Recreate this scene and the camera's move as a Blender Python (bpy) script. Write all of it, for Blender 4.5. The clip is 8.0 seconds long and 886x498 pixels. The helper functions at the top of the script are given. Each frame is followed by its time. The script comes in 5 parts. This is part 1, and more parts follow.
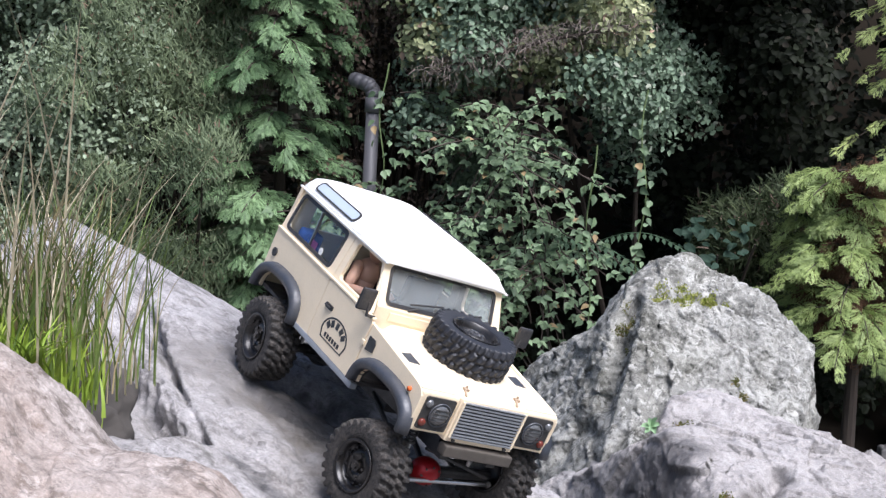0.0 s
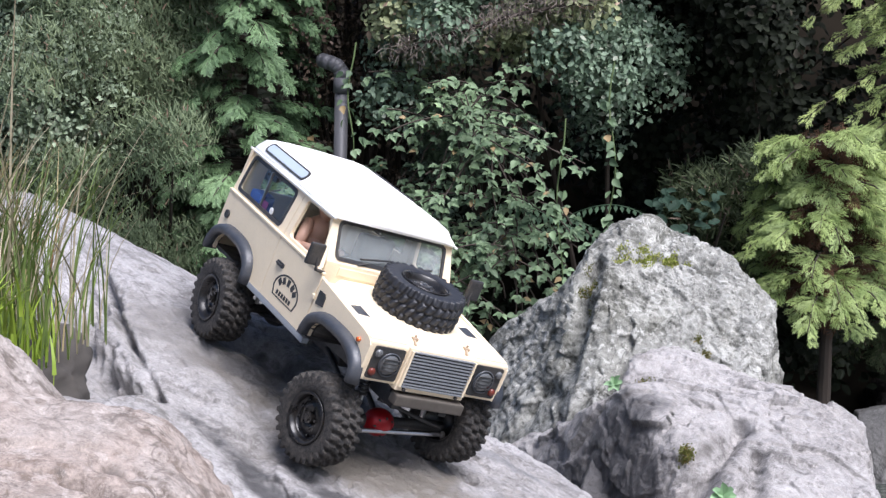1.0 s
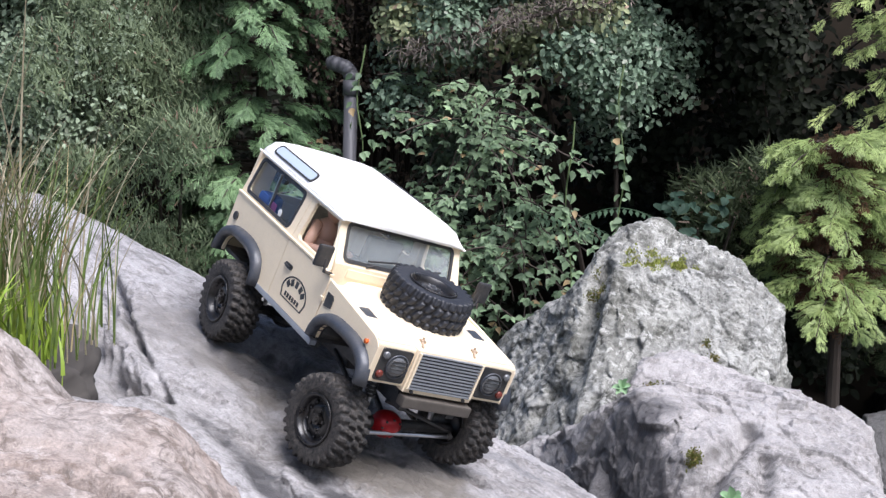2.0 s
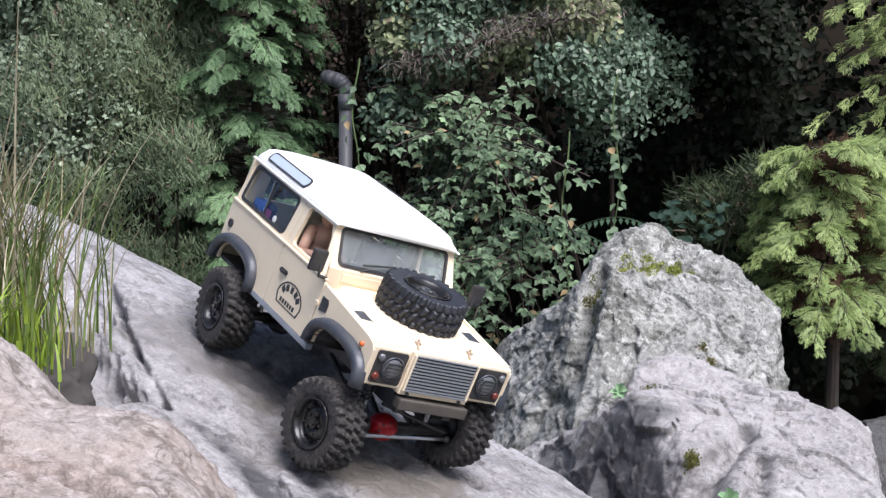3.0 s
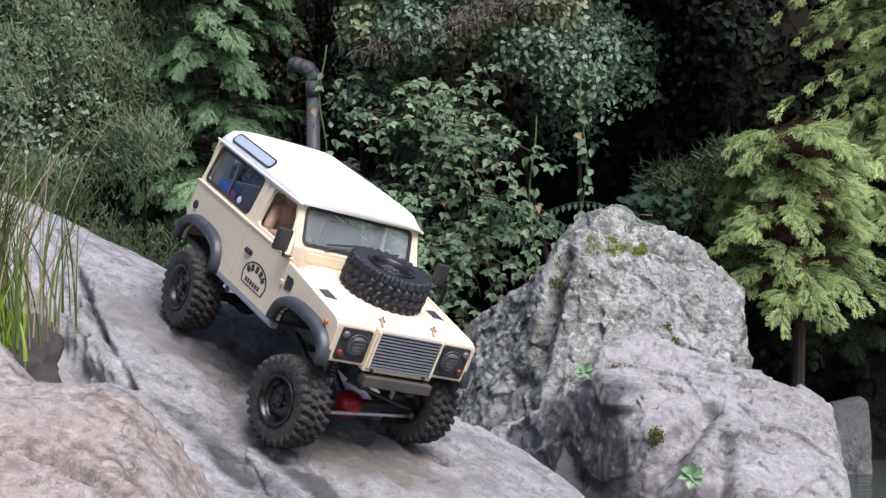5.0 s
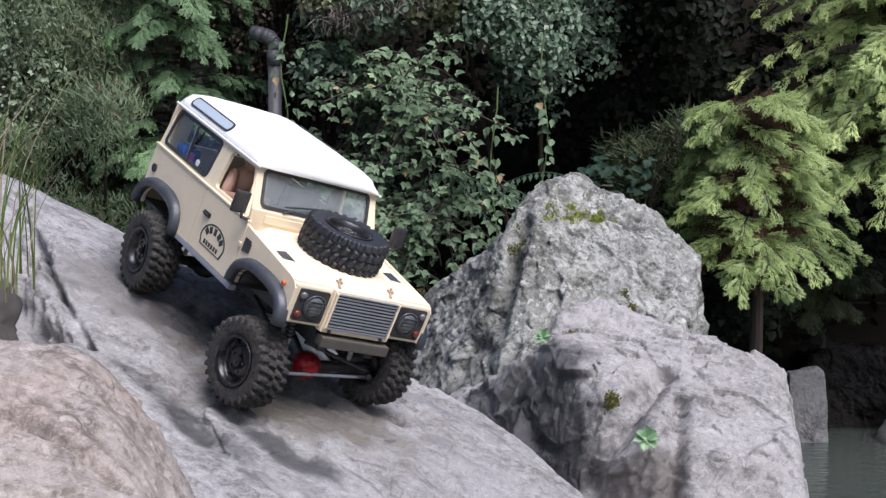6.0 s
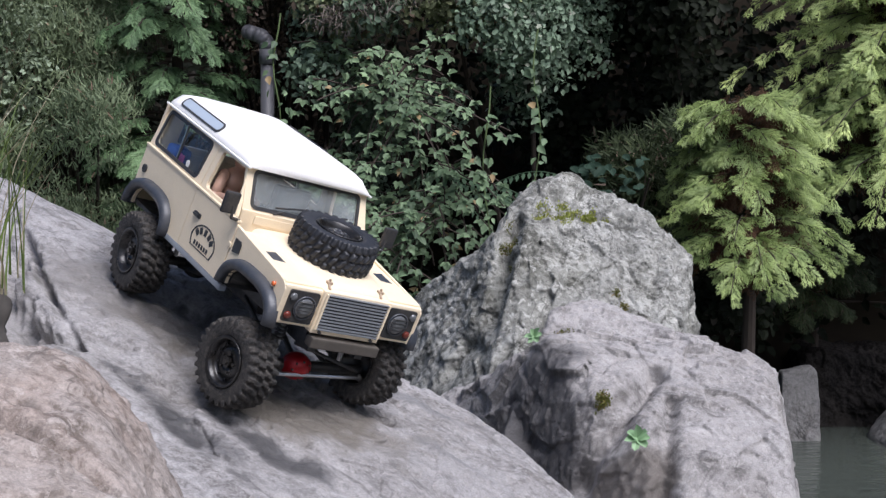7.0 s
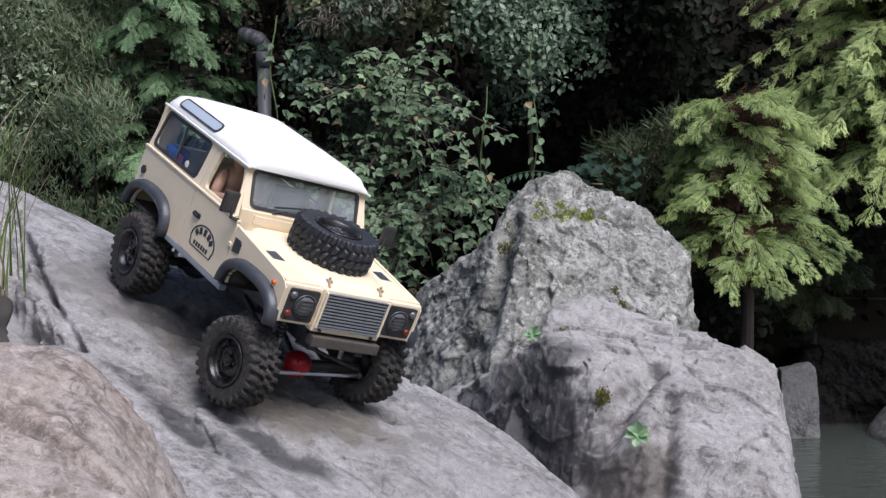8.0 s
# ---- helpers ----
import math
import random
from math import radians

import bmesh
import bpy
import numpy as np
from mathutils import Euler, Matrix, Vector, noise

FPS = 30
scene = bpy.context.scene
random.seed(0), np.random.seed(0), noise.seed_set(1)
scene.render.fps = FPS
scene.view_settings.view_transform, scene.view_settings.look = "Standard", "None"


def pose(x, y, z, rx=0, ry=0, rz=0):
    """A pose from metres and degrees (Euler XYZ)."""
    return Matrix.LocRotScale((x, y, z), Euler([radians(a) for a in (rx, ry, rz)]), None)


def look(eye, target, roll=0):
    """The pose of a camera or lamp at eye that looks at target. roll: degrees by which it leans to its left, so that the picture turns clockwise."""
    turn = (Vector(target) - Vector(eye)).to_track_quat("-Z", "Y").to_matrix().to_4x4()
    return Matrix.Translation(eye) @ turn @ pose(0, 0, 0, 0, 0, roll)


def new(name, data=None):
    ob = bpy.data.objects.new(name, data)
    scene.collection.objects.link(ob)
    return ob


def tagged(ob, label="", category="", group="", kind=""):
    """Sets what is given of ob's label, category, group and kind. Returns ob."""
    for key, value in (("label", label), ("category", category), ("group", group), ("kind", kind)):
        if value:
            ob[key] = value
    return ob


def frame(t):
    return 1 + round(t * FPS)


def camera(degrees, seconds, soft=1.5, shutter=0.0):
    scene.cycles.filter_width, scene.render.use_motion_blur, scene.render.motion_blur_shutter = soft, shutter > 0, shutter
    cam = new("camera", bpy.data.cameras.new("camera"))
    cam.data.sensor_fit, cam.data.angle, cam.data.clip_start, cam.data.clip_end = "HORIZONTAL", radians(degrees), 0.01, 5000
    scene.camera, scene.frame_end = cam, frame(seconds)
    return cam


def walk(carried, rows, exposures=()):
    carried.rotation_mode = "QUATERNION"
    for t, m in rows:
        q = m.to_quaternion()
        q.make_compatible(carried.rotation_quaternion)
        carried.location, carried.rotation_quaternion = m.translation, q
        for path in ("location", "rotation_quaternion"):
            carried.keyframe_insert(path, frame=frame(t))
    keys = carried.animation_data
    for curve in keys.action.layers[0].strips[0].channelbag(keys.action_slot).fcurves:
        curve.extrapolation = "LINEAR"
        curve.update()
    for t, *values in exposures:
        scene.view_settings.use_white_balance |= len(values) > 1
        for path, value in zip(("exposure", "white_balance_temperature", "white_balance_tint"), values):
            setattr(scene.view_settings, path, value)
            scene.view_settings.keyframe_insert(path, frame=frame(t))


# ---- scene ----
cam = camera(34.82, 8.0, soft=1.35)
PATH = [
    (0.0, -0.0581, 0.0547, 1.2644, 86.261, -2.474, 3.204),
    (0.5, -0.0451, 0.0426, 1.2482, 85.97, -1.28, 2.742),
    (1.0, -0.0204, 0.0384, 1.2316, 85.802, -0.807, 2.431),
    (1.5, -0.0214, 0.0386, 1.2319, 85.686, -1.172, 2.692),
    (3.0, -0.0145, 0.0292, 1.2191, 86.544, -0.147, 2.686),
    (3.5, -0.0148, 0.0272, 1.2091, 86.141, 0.237, 2.272),
    (4.0, -0.0152, 0.0247, 1.2101, 86.175, 0.305, 2.333),
    (5.3, -0.0053, 0.0132, 1.2082, 86.008, 0.156, 0.909),
    (5.5, -0.0057, 0.0119, 1.2046, 85.577, 0.095, 0.503),
    (6.0, 0.0, 0.0, 1.2, 84.998, -0.0, -0.001),
    (6.5, 0.0047, -0.0029, 1.2006, 84.805, -0.401, -0.305),
    (7.0, 0.0037, -0.0003, 1.2023, 84.936, -0.004, -0.251),
    (7.5, 0.003, -0.003, 1.1996, 85.051, 0.302, -0.341),
    (8.0, 0.0023, -0.0054, 1.1983, 85.012, 0.53, -0.387),
]
walk(cam, [(r[0], pose(*r[1:])) for r in PATH], [
    (0.0, 0.5, 6080, 16), (1.5, 0.5, 6080, 16), (3.5, 0.35, 6080, 16), (5.3, 0.12, 6080, 16), (6.5, 0.05, 6080, 16), (8.0, -0.13, 6080, 16)])

# ---- light: an overcast sky, brightest overhead and behind the camera ----
world = bpy.data.worlds.new("world")
scene.world = world
world.use_nodes = True
wn = world.node_tree.nodes
sky = wn.new("ShaderNodeTexSky")
sky.sky_type, sky.sun_disc = "NISHITA", False
sky.sun_elevation, sky.sun_rotation = radians(55), radians(140)
sky.air_density, sky.dust_density, sky.ozone_density = 1.0, 3.0, 1.0
world.node_tree.links.new(sky.outputs[0], wn["Background"].inputs[0])
wn["Background"].inputs[1].default_value = 0.105
sun = new("sun", bpy.data.lights.new("sun", "SUN"))
sun.data.energy, sun.data.angle, sun.data.color = 4.6, radians(42), (1.0, 0.985, 0.97)
sun.matrix_world = look((2.9, -2.0, 6.0), (0, 1, 0))


# ---- materials ----
class Nodes:
    """Builds one node material; every call adds a node and returns its output."""

    def __init__(self, name, rough=0.8, metal=0.0):
        self.mat = bpy.data.materials.new(name)
        self.mat.use_nodes = True
        self.t = self.mat.node_tree
        self.b = self.t.nodes["Principled BSDF"]
        self.b.inputs["Roughness"].default_value = rough
        self.b.inputs["Metallic"].default_value = metal
        self.co = self.t.nodes.new("ShaderNodeTexCoord").outputs["Object"]

    def put(self, node, name, value):
        if isinstance(value, bpy.types.NodeSocket):
            self.t.links.new(value, node.inputs[name])
        else:
            node.inputs[name].default_value = value

    def noise(self, scale, detail=4.0, rough=0.55, distort=0.0, vec=None):
        n = self.t.nodes.new("ShaderNodeTexNoise")
        self.put(n, "Vector", vec or self.co)
        for k, v in (("Scale", scale), ("Detail", detail), ("Roughness", rough), ("Distortion", distort)):
            n.inputs[k].default_value = v
        return n.outputs["Fac"]

    def voronoi(self, scale, feature="DISTANCE_TO_EDGE", vec=None):
        n = self.t.nodes.new("ShaderNodeTexVoronoi")
        n.feature = feature
        self.put(n, "Vector", vec or self.co)
        n.inputs["Scale"].default_value = scale
        return n.outputs["Distance"]

    def stretch(self, scale, turn=(0, 0, 0)):
        n = self.t.nodes.new("ShaderNodeMapping")
        n.vector_type = "TEXTURE"
        self.put(n, "Vector", self.co)
        n.inputs["Scale"].default_value = [1 / v for v in scale]
        n.inputs["Rotation"].default_value = [radians(a) for a in turn]
        return n.outputs[0]

    def streak(self, a, b, wide, wobble=0.35, scale=14.0, rim=(0.45, 1.1)):
        """1 along the line from a to b, fading to 0 at its ragged rim."""
        a, b = Vector(a), Vector(b)
        d = b - a
        n = self.t.nodes.new("ShaderNodeMapping")
        n.vector_type = "TEXTURE"
        self.put(n, "Vector", self.co)
        n.inputs["Location"].default_value = (a + b) / 2
        n.inputs["Rotation"].default_value = (0, math.asin(-d.z / d.length), math.atan2(d.y, d.x))
        n.inputs["Scale"].default_value = (d.length * 0.6, wide, wide)
        m = self.t.nodes.new("ShaderNodeVectorMath")
        m.operation = "LENGTH"
        self.t.links.new(n.outputs[0], m.inputs[0])
        rag = self.math("MULTIPLY", self.math("SUBTRACT", self.noise(scale, 5, 0.6), 0.5), wobble * 4)
        return self.ramp(self.math("ADD", m.outputs["Value"], rag), (rim[0], 1.0), (rim[1], 0.0))

    def ramp(self, fac, *stops):
        n = self.t.nodes.new("ShaderNodeValToRGB")
        while len(n.color_ramp.elements) < len(stops):
            n.color_ramp.elements.new(0.5)
        for e, (p, c) in zip(n.color_ramp.elements, stops):
            e.position = p
            e.color = (*c, 1) if isinstance(c, tuple) else (c, c, c, 1)
        self.put(n, "Fac", fac)
        return n.outputs[0]

    def mix(self, fac, a, b, kind="MIX"):
        n = self.t.nodes.new("ShaderNodeMix")
        n.data_type, n.blend_type = "RGBA", kind
        for i, v in ((0, fac), (6, a), (7, b)):
            if isinstance(v, bpy.types.NodeSocket):
                self.t.links.new(v, n.inputs[i])
            else:
                n.inputs[i].default_value = (*v, 1) if isinstance(v, tuple) else v
        return n.outputs[2]

    def math(self, op, a, b=0.0):
        n = self.t.nodes.new("ShaderNodeMath")
        n.operation = op
        for i, v in enumerate((a, b)):
            if isinstance(v, bpy.types.NodeSocket):
                self.t.links.new(v, n.inputs[i])
            else:
                n.inputs[i].default_value = v
        return n.outputs[0]

    def up(self):
        g = self.t.nodes.new("ShaderNodeNewGeometry")
        x = self.t.nodes.new("ShaderNodeSeparateXYZ")
        self.t.links.new(g.outputs["Normal"], x.inputs[0])
        return x.outputs[2]

    def island(self):
        return self.t.nodes.new("ShaderNodeNewGeometry").outputs["Random Per Island"]

    def piece(self):
        return self.t.nodes.new("ShaderNodeObjectInfo").outputs["Random"]

    def colour(self, c):
        self.put(self.b, "Base Color", (*c, 1) if isinstance(c, tuple) else c)
        return self

    def rough(self, r):
        self.put(self.b, "Roughness", r)
        return self

    def bump(self, height, strength=0.5, dist=0.005):
        n = self.t.nodes.new("ShaderNodeBump")
        n.inputs["Strength"].default_value, n.inputs["Distance"].default_value = strength, dist
        self.put(n, "Height", height)
        old = self.b.inputs["Normal"].links
        if old:
            self.t.links.new(old[0].from_socket, n.inputs["Normal"])
        self.put(self.b, "Normal", n.outputs[0])
        return self


def plain(name, c, rough=0.6, metal=0.0, vary=0.25, scale=40.0):
    n = Nodes(name, rough, metal)
    dark = tuple(v * (1 - vary) for v in c)
    n.colour(n.mix(n.noise(scale, 5), dark, c))
    n.bump(n.noise(scale * 4, 3), 0.15, 0.001)
    return n.mat


def stone(name, light, mid, dark, tint, tint_amount=0.35, turn=(10, -28, 0), thin=0.2, size=1.0, foliate=0.3, lichen=0.5, pits=0.5, crisp=0.07, gloss=0.3, relief=1.0, streaks=(), calm=0.45, ragged=0.35):
    """Weathered stone: mottled grains, slanting foliation, pale crusts, dark pits, stains and painted shade, with
    relief to match.
    """
    n = Nodes(name, 0.8)
    n.b.inputs["Specular IOR Level"].default_value = gloss
    along = n.stretch((1, 1, thin), turn)
    patch = n.noise(21 * size, 6, 0.66, 0.2)
    leaf = n.noise(46 * size, 6, 0.62, 0.25, along)
    grain = n.noise(92 * size, 6, 0.72, 0.3)
    tone = n.math("ADD", n.math("MULTIPLY", patch, 0.3), n.math("ADD", n.math("MULTIPLY", leaf, foliate), n.math("MULTIPLY", grain, 0.7 - foliate)))
    base = n.ramp(tone, (0.5 - crisp, dark), (0.5 - crisp * 0.15, mid), (0.5 + crisp * 0.9, light))
    big = n.ramp(n.noise(4.5, 5, 0.6, 0.3), (0.42, 0.0), (0.60, 1.0))
    base = n.mix(n.math("MULTIPLY", big, tint_amount), base, n.mix(n.ramp(grain, (0.35, 0.0), (0.65, 1.0)), tuple(v * 0.6 for v in tint), tint))
    quiet = n.ramp(n.noise(8.5, 5, 0.6, 0.4), (0.44, 0.0), (0.58, 1.0))
    base = n.mix(n.math("MULTIPLY", quiet, calm), base, n.mix(0.45, mid, light))
    crust = n.math("MULTIPLY", n.ramp(n.noise(64 * size, 7, 0.74, 0.5), (0.545, 0.0), (0.585, 1.0)), n.ramp(n.noise(7, 4, 0.6), (0.40, 0.15), (0.58, 1.0)))
    base = n.mix(n.math("MULTIPLY", crust, lichen), base, tuple(min(0.62, v * 1.35) for v in light))
    pit = n.ramp(n.noise(125 * size, 5, 0.7, 0.3), (0.36, 1.0), (0.43, 0.0))
    base = n.mix(n.math("MULTIPLY", pit, pits), base, tuple(v * 0.7 for v in dark))
    seam = n.ramp(n.math("ABSOLUTE", n.math("SUBTRACT", n.noise(17 * size, 4, 0.55, 0.3, along), 0.5)), (0.0, 1.0), (0.016, 0.0))
    seam = n.math("MULTIPLY", seam, n.ramp(n.noise(9, 4), (0.5, 0.0), (0.6, 1.0)))
    base = n.mix(n.math("MULTIPLY", seam, 0.55), base, tuple(v * 0.6 for v in dark))
    speck = n.ramp(n.noise(420, 3, 0.7), (0.36, 0.78), (0.64, 1.12))
    base = n.mix(0.8, base, speck, "MULTIPLY")
    # wet gathers every streak mask, damp marks and painted shade alike
    wet = 0.0
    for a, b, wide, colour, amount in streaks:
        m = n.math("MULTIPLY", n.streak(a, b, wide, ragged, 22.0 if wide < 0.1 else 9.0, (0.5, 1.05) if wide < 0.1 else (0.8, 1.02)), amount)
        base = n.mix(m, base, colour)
        wet = n.math("MAXIMUM", wet, m)
    n.colour(base)
    if streaks:
        n.rough(n.math("SUBTRACT", 0.72, n.math("MULTIPLY", wet, 0.3)))
    n.bump(leaf, 0.8, 0.007 * relief)
    n.bump(patch, 0.5, 0.007 * relief)
    n.bump(grain, 0.9, 0.006 * relief)
    n.bump(seam, -0.5, 0.004)
    n.bump(crust, 0.3, 0.002)
    n.bump(n.noise(380, 3, 0.6), 0.4, 0.0012)
    return n.mat


DAMP, BROWN = (0.06, 0.059, 0.061), (0.145, 0.128, 0.105)
SLAB_STREAKS = (
    ((-0.34, 1.58, 1.019), (-0.20, 1.475, 0.950), 0.065, BROWN, 0.8), ((-0.20, 1.38, 0.922), (-0.03, 1.43, 0.883), 0.07, BROWN, 0.85), ((-0.25, 1.47, 0.964), (-0.15, 1.38, 0.912), 0.08, BROWN, 0.6),
    ((-0.42, 1.62, 1.055), (-0.30, 1.50, 0.99), 0.08, (0.17, 0.158, 0.148), 0.6),
    ((-0.33, 1.40, 0.975), (-0.285, 1.365, 0.953), 0.012, DAMP, 0.9), ((-0.305, 1.385, 0.962), (-0.17, 1.256, 0.888), 0.026, DAMP, 0.92),
    ((-0.25, 1.375, 0.941), (-0.20, 1.35, 0.92), 0.011, DAMP, 0.85), ((-0.225, 1.36, 0.927), (-0.09, 1.285, 0.868), 0.026, DAMP, 0.9),
    ((-0.53, 1.735, 1.12), (-0.357, 1.394, 0.983), 0.008, (0.07, 0.068, 0.05), 0.85), ((-0.33, 1.60, 1.02), (-0.24, 1.56, 0.985), 0.032, DAMP, 0.9),
    ((-0.30, 1.59, 1.008), (-0.16, 1.53, 0.95), 0.035, DAMP, 0.8), ((-0.325, 1.56, 1.01), (-0.25, 1.485, 0.968), 0.022, DAMP, 0.65),
    ((-0.53, 1.62, 1.09), (-0.425, 1.395, 1.005), 0.036, (0.05, 0.047, 0.042), 0.92),
    ((-0.114, 1.482, 0.921), (-0.043, 1.457, 0.891), 0.012, DAMP, 0.7), ((-0.16, 1.43, 0.924), (-0.068, 1.457, 0.90), 0.018, DAMP, 0.7), ((-0.178, 1.471, 0.94), (-0.127, 1.44, 0.916), 0.008, DAMP, 0.6),
    ((-0.06, 1.53, 0.915), (0.03, 1.50, 0.876), 0.010, (0.17, 0.17, 0.175), 0.6), ((-0.03, 1.44, 0.88), (0.06, 1.40, 0.84), 0.012, (0.18, 0.178, 0.18), 0.6),
)
STONE_SLAB = stone("slab_stone", (0.40, 0.388, 0.388), (0.30, 0.289, 0.287), (0.15, 0.142, 0.137), (0.24, 0.22, 0.20), 0.4, (0, 112, -35), 0.16, 0.85, 0.28, 0.3, 0.4, 0.068, 0.5, 0.9, SLAB_STREAKS, 0.35, 0.5)
STONE_NEAR = stone("near_stone", (0.39, 0.352, 0.325), (0.28, 0.247, 0.225), (0.14, 0.118, 0.102), (0.31, 0.232, 0.188), 0.5, (0, 125, 0), 0.9, 0.75, 0.06, 0.45, 0.5, 0.072, 0.3, 0.5, (
    ((-0.31, 0.955, 1.01), (-0.22, 0.93, 0.943), 0.008, (0.06, 0.052, 0.046), 0.85), ((-0.298, 0.985, 1.004), (-0.274, 0.985, 0.996), 0.018, (0.075, 0.062, 0.054), 0.75)))
STONE_BOULDER = stone("boulder_stone", (0.43, 0.43, 0.40), (0.225, 0.225, 0.205), (0.07, 0.07, 0.063), (0.20, 0.20, 0.15), 0.35, (0, 32, 0), 0.14, 0.75, 0.32, 0.7, 0.7, 0.065, 0.3, 1.2)
# the broad streaks mix smooth brown stone with shade painted on the side face
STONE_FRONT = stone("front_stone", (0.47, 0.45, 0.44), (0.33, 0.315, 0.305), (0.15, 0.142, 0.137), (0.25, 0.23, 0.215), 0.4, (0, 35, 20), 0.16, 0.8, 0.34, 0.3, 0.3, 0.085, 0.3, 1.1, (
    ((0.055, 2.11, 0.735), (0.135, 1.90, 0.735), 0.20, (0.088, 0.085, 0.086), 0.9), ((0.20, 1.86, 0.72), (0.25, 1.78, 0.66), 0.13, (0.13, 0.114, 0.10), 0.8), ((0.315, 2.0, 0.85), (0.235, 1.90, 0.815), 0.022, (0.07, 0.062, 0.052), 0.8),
    ((0.24, 1.90, 0.80), (0.20, 1.87, 0.72), 0.014, (0.05, 0.046, 0.042), 0.85), ((0.29, 1.83, 0.80), (0.285, 1.78, 0.73), 0.03, (0.16, 0.14, 0.122), 0.7)), 0.6, 0.22)
STONE_POND = stone("pond_stone", (0.24, 0.235, 0.23), (0.17, 0.165, 0.16), (0.08, 0.077, 0.074), (0.13, 0.12, 0.11), 0.4, (0, 35, 20), 0.4, 0.5, 0.2, 0.2, 0.3, 0.09, 0.3, 0.8)
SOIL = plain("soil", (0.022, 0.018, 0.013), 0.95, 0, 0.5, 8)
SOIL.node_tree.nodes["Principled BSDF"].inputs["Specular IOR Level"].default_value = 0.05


def link(name, bm, mat, smooth=True):
    me = bpy.data.meshes.new(name)
    bm.to_mesh(me)
    bm.free()
    if smooth:
        me.shade_smooth()
    if mat:
        me.materials.append(mat)
    return new(name, me)


def sheet(name, verts, faces, mat, smooth=True):
    me = bpy.data.meshes.new(name)
    me.from_pydata(verts, [], faces)
    if smooth:
        me.shade_smooth()
    me.materials.append(mat)
    return new(name, me)


# ---- ground, bank, added sky-blocking hill and water ----
def ground_height(x, y):
    edge = 4.75 + 0.95 * (0.5 + 0.5 * math.tanh((x - 1.15) * 6)) + 0.08 * math.sin(x * 3.7)
    bank = 0.5 + 0.5 * math.tanh((y - edge) * 7)
    # hill added behind the hedge to keep sky light from leaking through
    added_hill = max(0.0, y - 5.9)
    near = 0.5 - 0.5 * math.tanh((y - 0.1) * 3.0)
    return -0.35 + 0.62 * bank + 4.2 * (1 - math.exp(-added_hill * 0.6)) + 0.5 * near + 0.05 * noise.noise((x * 1.3, y * 1.3, 0))


def axis(lo, hi, step, far):
    a = list(np.arange(lo, hi + step / 2, step))
    d = step
    p, q = lo, hi
    left, right = [], []
    while q < far:
        d *= 1.5
        p, q = p - d, q + d
        left.insert(0, p), right.append(q)
    return left + a + right


gx, gy = axis(-5, 6, 0.2, 900), axis(-3, 10, 0.2, 900)
gv = [(x, y, ground_height(x, y)) for y in gy for x in gx]
w_ = len(gx)
gf = [(j * w_ + i, j * w_ + i + 1, (j + 1) * w_ + i + 1, (j + 1) * w_ + i) for j in range(len(gy) - 1) for i in range(w_ - 1)]
ground = tagged(sheet("ground", gv, gf, SOIL), "dark bare soil bank, with an added hill behind the pond that blocks the sky", "ground", kind="structure")

WATER = Nodes("pond_water", 0.06)
WATER.colour((0.06, 0.07, 0.06))
WATER.bump(WATER.noise(9, 3, 0.5, 0, WATER.stretch((1, 3, 1))), 0.3, 0.02)
WATER = WATER.mat
wv = [(x, y, 0.0) for y in (-0.4, 2, 4, 6.6) for x in (-6, -2, 2, 6)]
wf = [(j * 4 + i, j * 4 + i + 1, j * 4 + i + 5, j * 4 + i + 4) for j in range(3) for i in range(3)]
water = tagged(sheet("water", wv, wf, WATER), "dark calm pond water with faint ripples", "water", kind="structure")


def quads(name, v, f, mat, parent=None, label="", smooth=False):
    me = bpy.data.meshes.new(name)
    me.vertices.add(len(v))
    me.vertices.foreach_set("co", v.astype(np.float32).ravel())
    k = f.shape[1]
    me.loops.add(f.size)
    me.loops.foreach_set("vertex_index", f.astype(np.int32).ravel())
    me.polygons.add(len(f))
    me.polygons.foreach_set("loop_start", np.arange(0, f.size, k, dtype=np.int32))
    me.update(calc_edges=True)
    me.validate()
    me.materials.append(mat)
    ob = new(name, me)
    if parent:
        ob.parent = parent
    if label:
        tagged(ob, label)
    return ob


# clefts, hollows and cracks: points along each, width, depth
SLAB_GROOVES = (
    (((-0.53, 1.62, 1.09), (-0.505, 1.50, 1.058), (-0.465, 1.42, 1.027), (-0.425, 1.392, 1.004)), 0.034, 0.075),
    (((-0.53, 1.735, 1.12), (-0.464, 1.60, 1.065), (-0.419, 1.505, 1.03), (-0.357, 1.394, 0.983)), 0.006, 0.028),
    (((-0.329, 1.40, 0.975), (-0.294, 1.371, 0.956), (-0.258, 1.341, 0.937), (-0.225, 1.30, 0.916)), 0.020, 0.010),
    (((-0.244, 1.372, 0.939), (-0.203, 1.351, 0.92), (-0.172, 1.343, 0.908), (-0.131, 1.313, 0.887)), 0.020, 0.009),
    (((-0.141, 1.605, 0.961), (-0.109, 1.605, 0.948), (-0.081, 1.592, 0.936)), 0.006, 0.014),
    (((-0.323, 1.602, 1.02), (-0.285, 1.591, 1.005), (-0.246, 1.565, 0.985), (-0.185, 1.54, 0.957)), 0.020, 0.026),
    (((-0.344, 1.535, 1.011), (-0.308, 1.503, 0.992), (-0.28, 1.466, 0.974), (-0.262, 1.433, 0.96)), 0.010, 0.006),
    (((-0.178, 1.471, 0.94), (-0.152, 1.455, 0.928), (-0.127, 1.44, 0.916)), 0.006, 0.008),
    (((-0.114, 1.482, 0.921), (-0.08, 1.472, 0.907), (-0.043, 1.457, 0.891)), 0.008, 0.009),
)
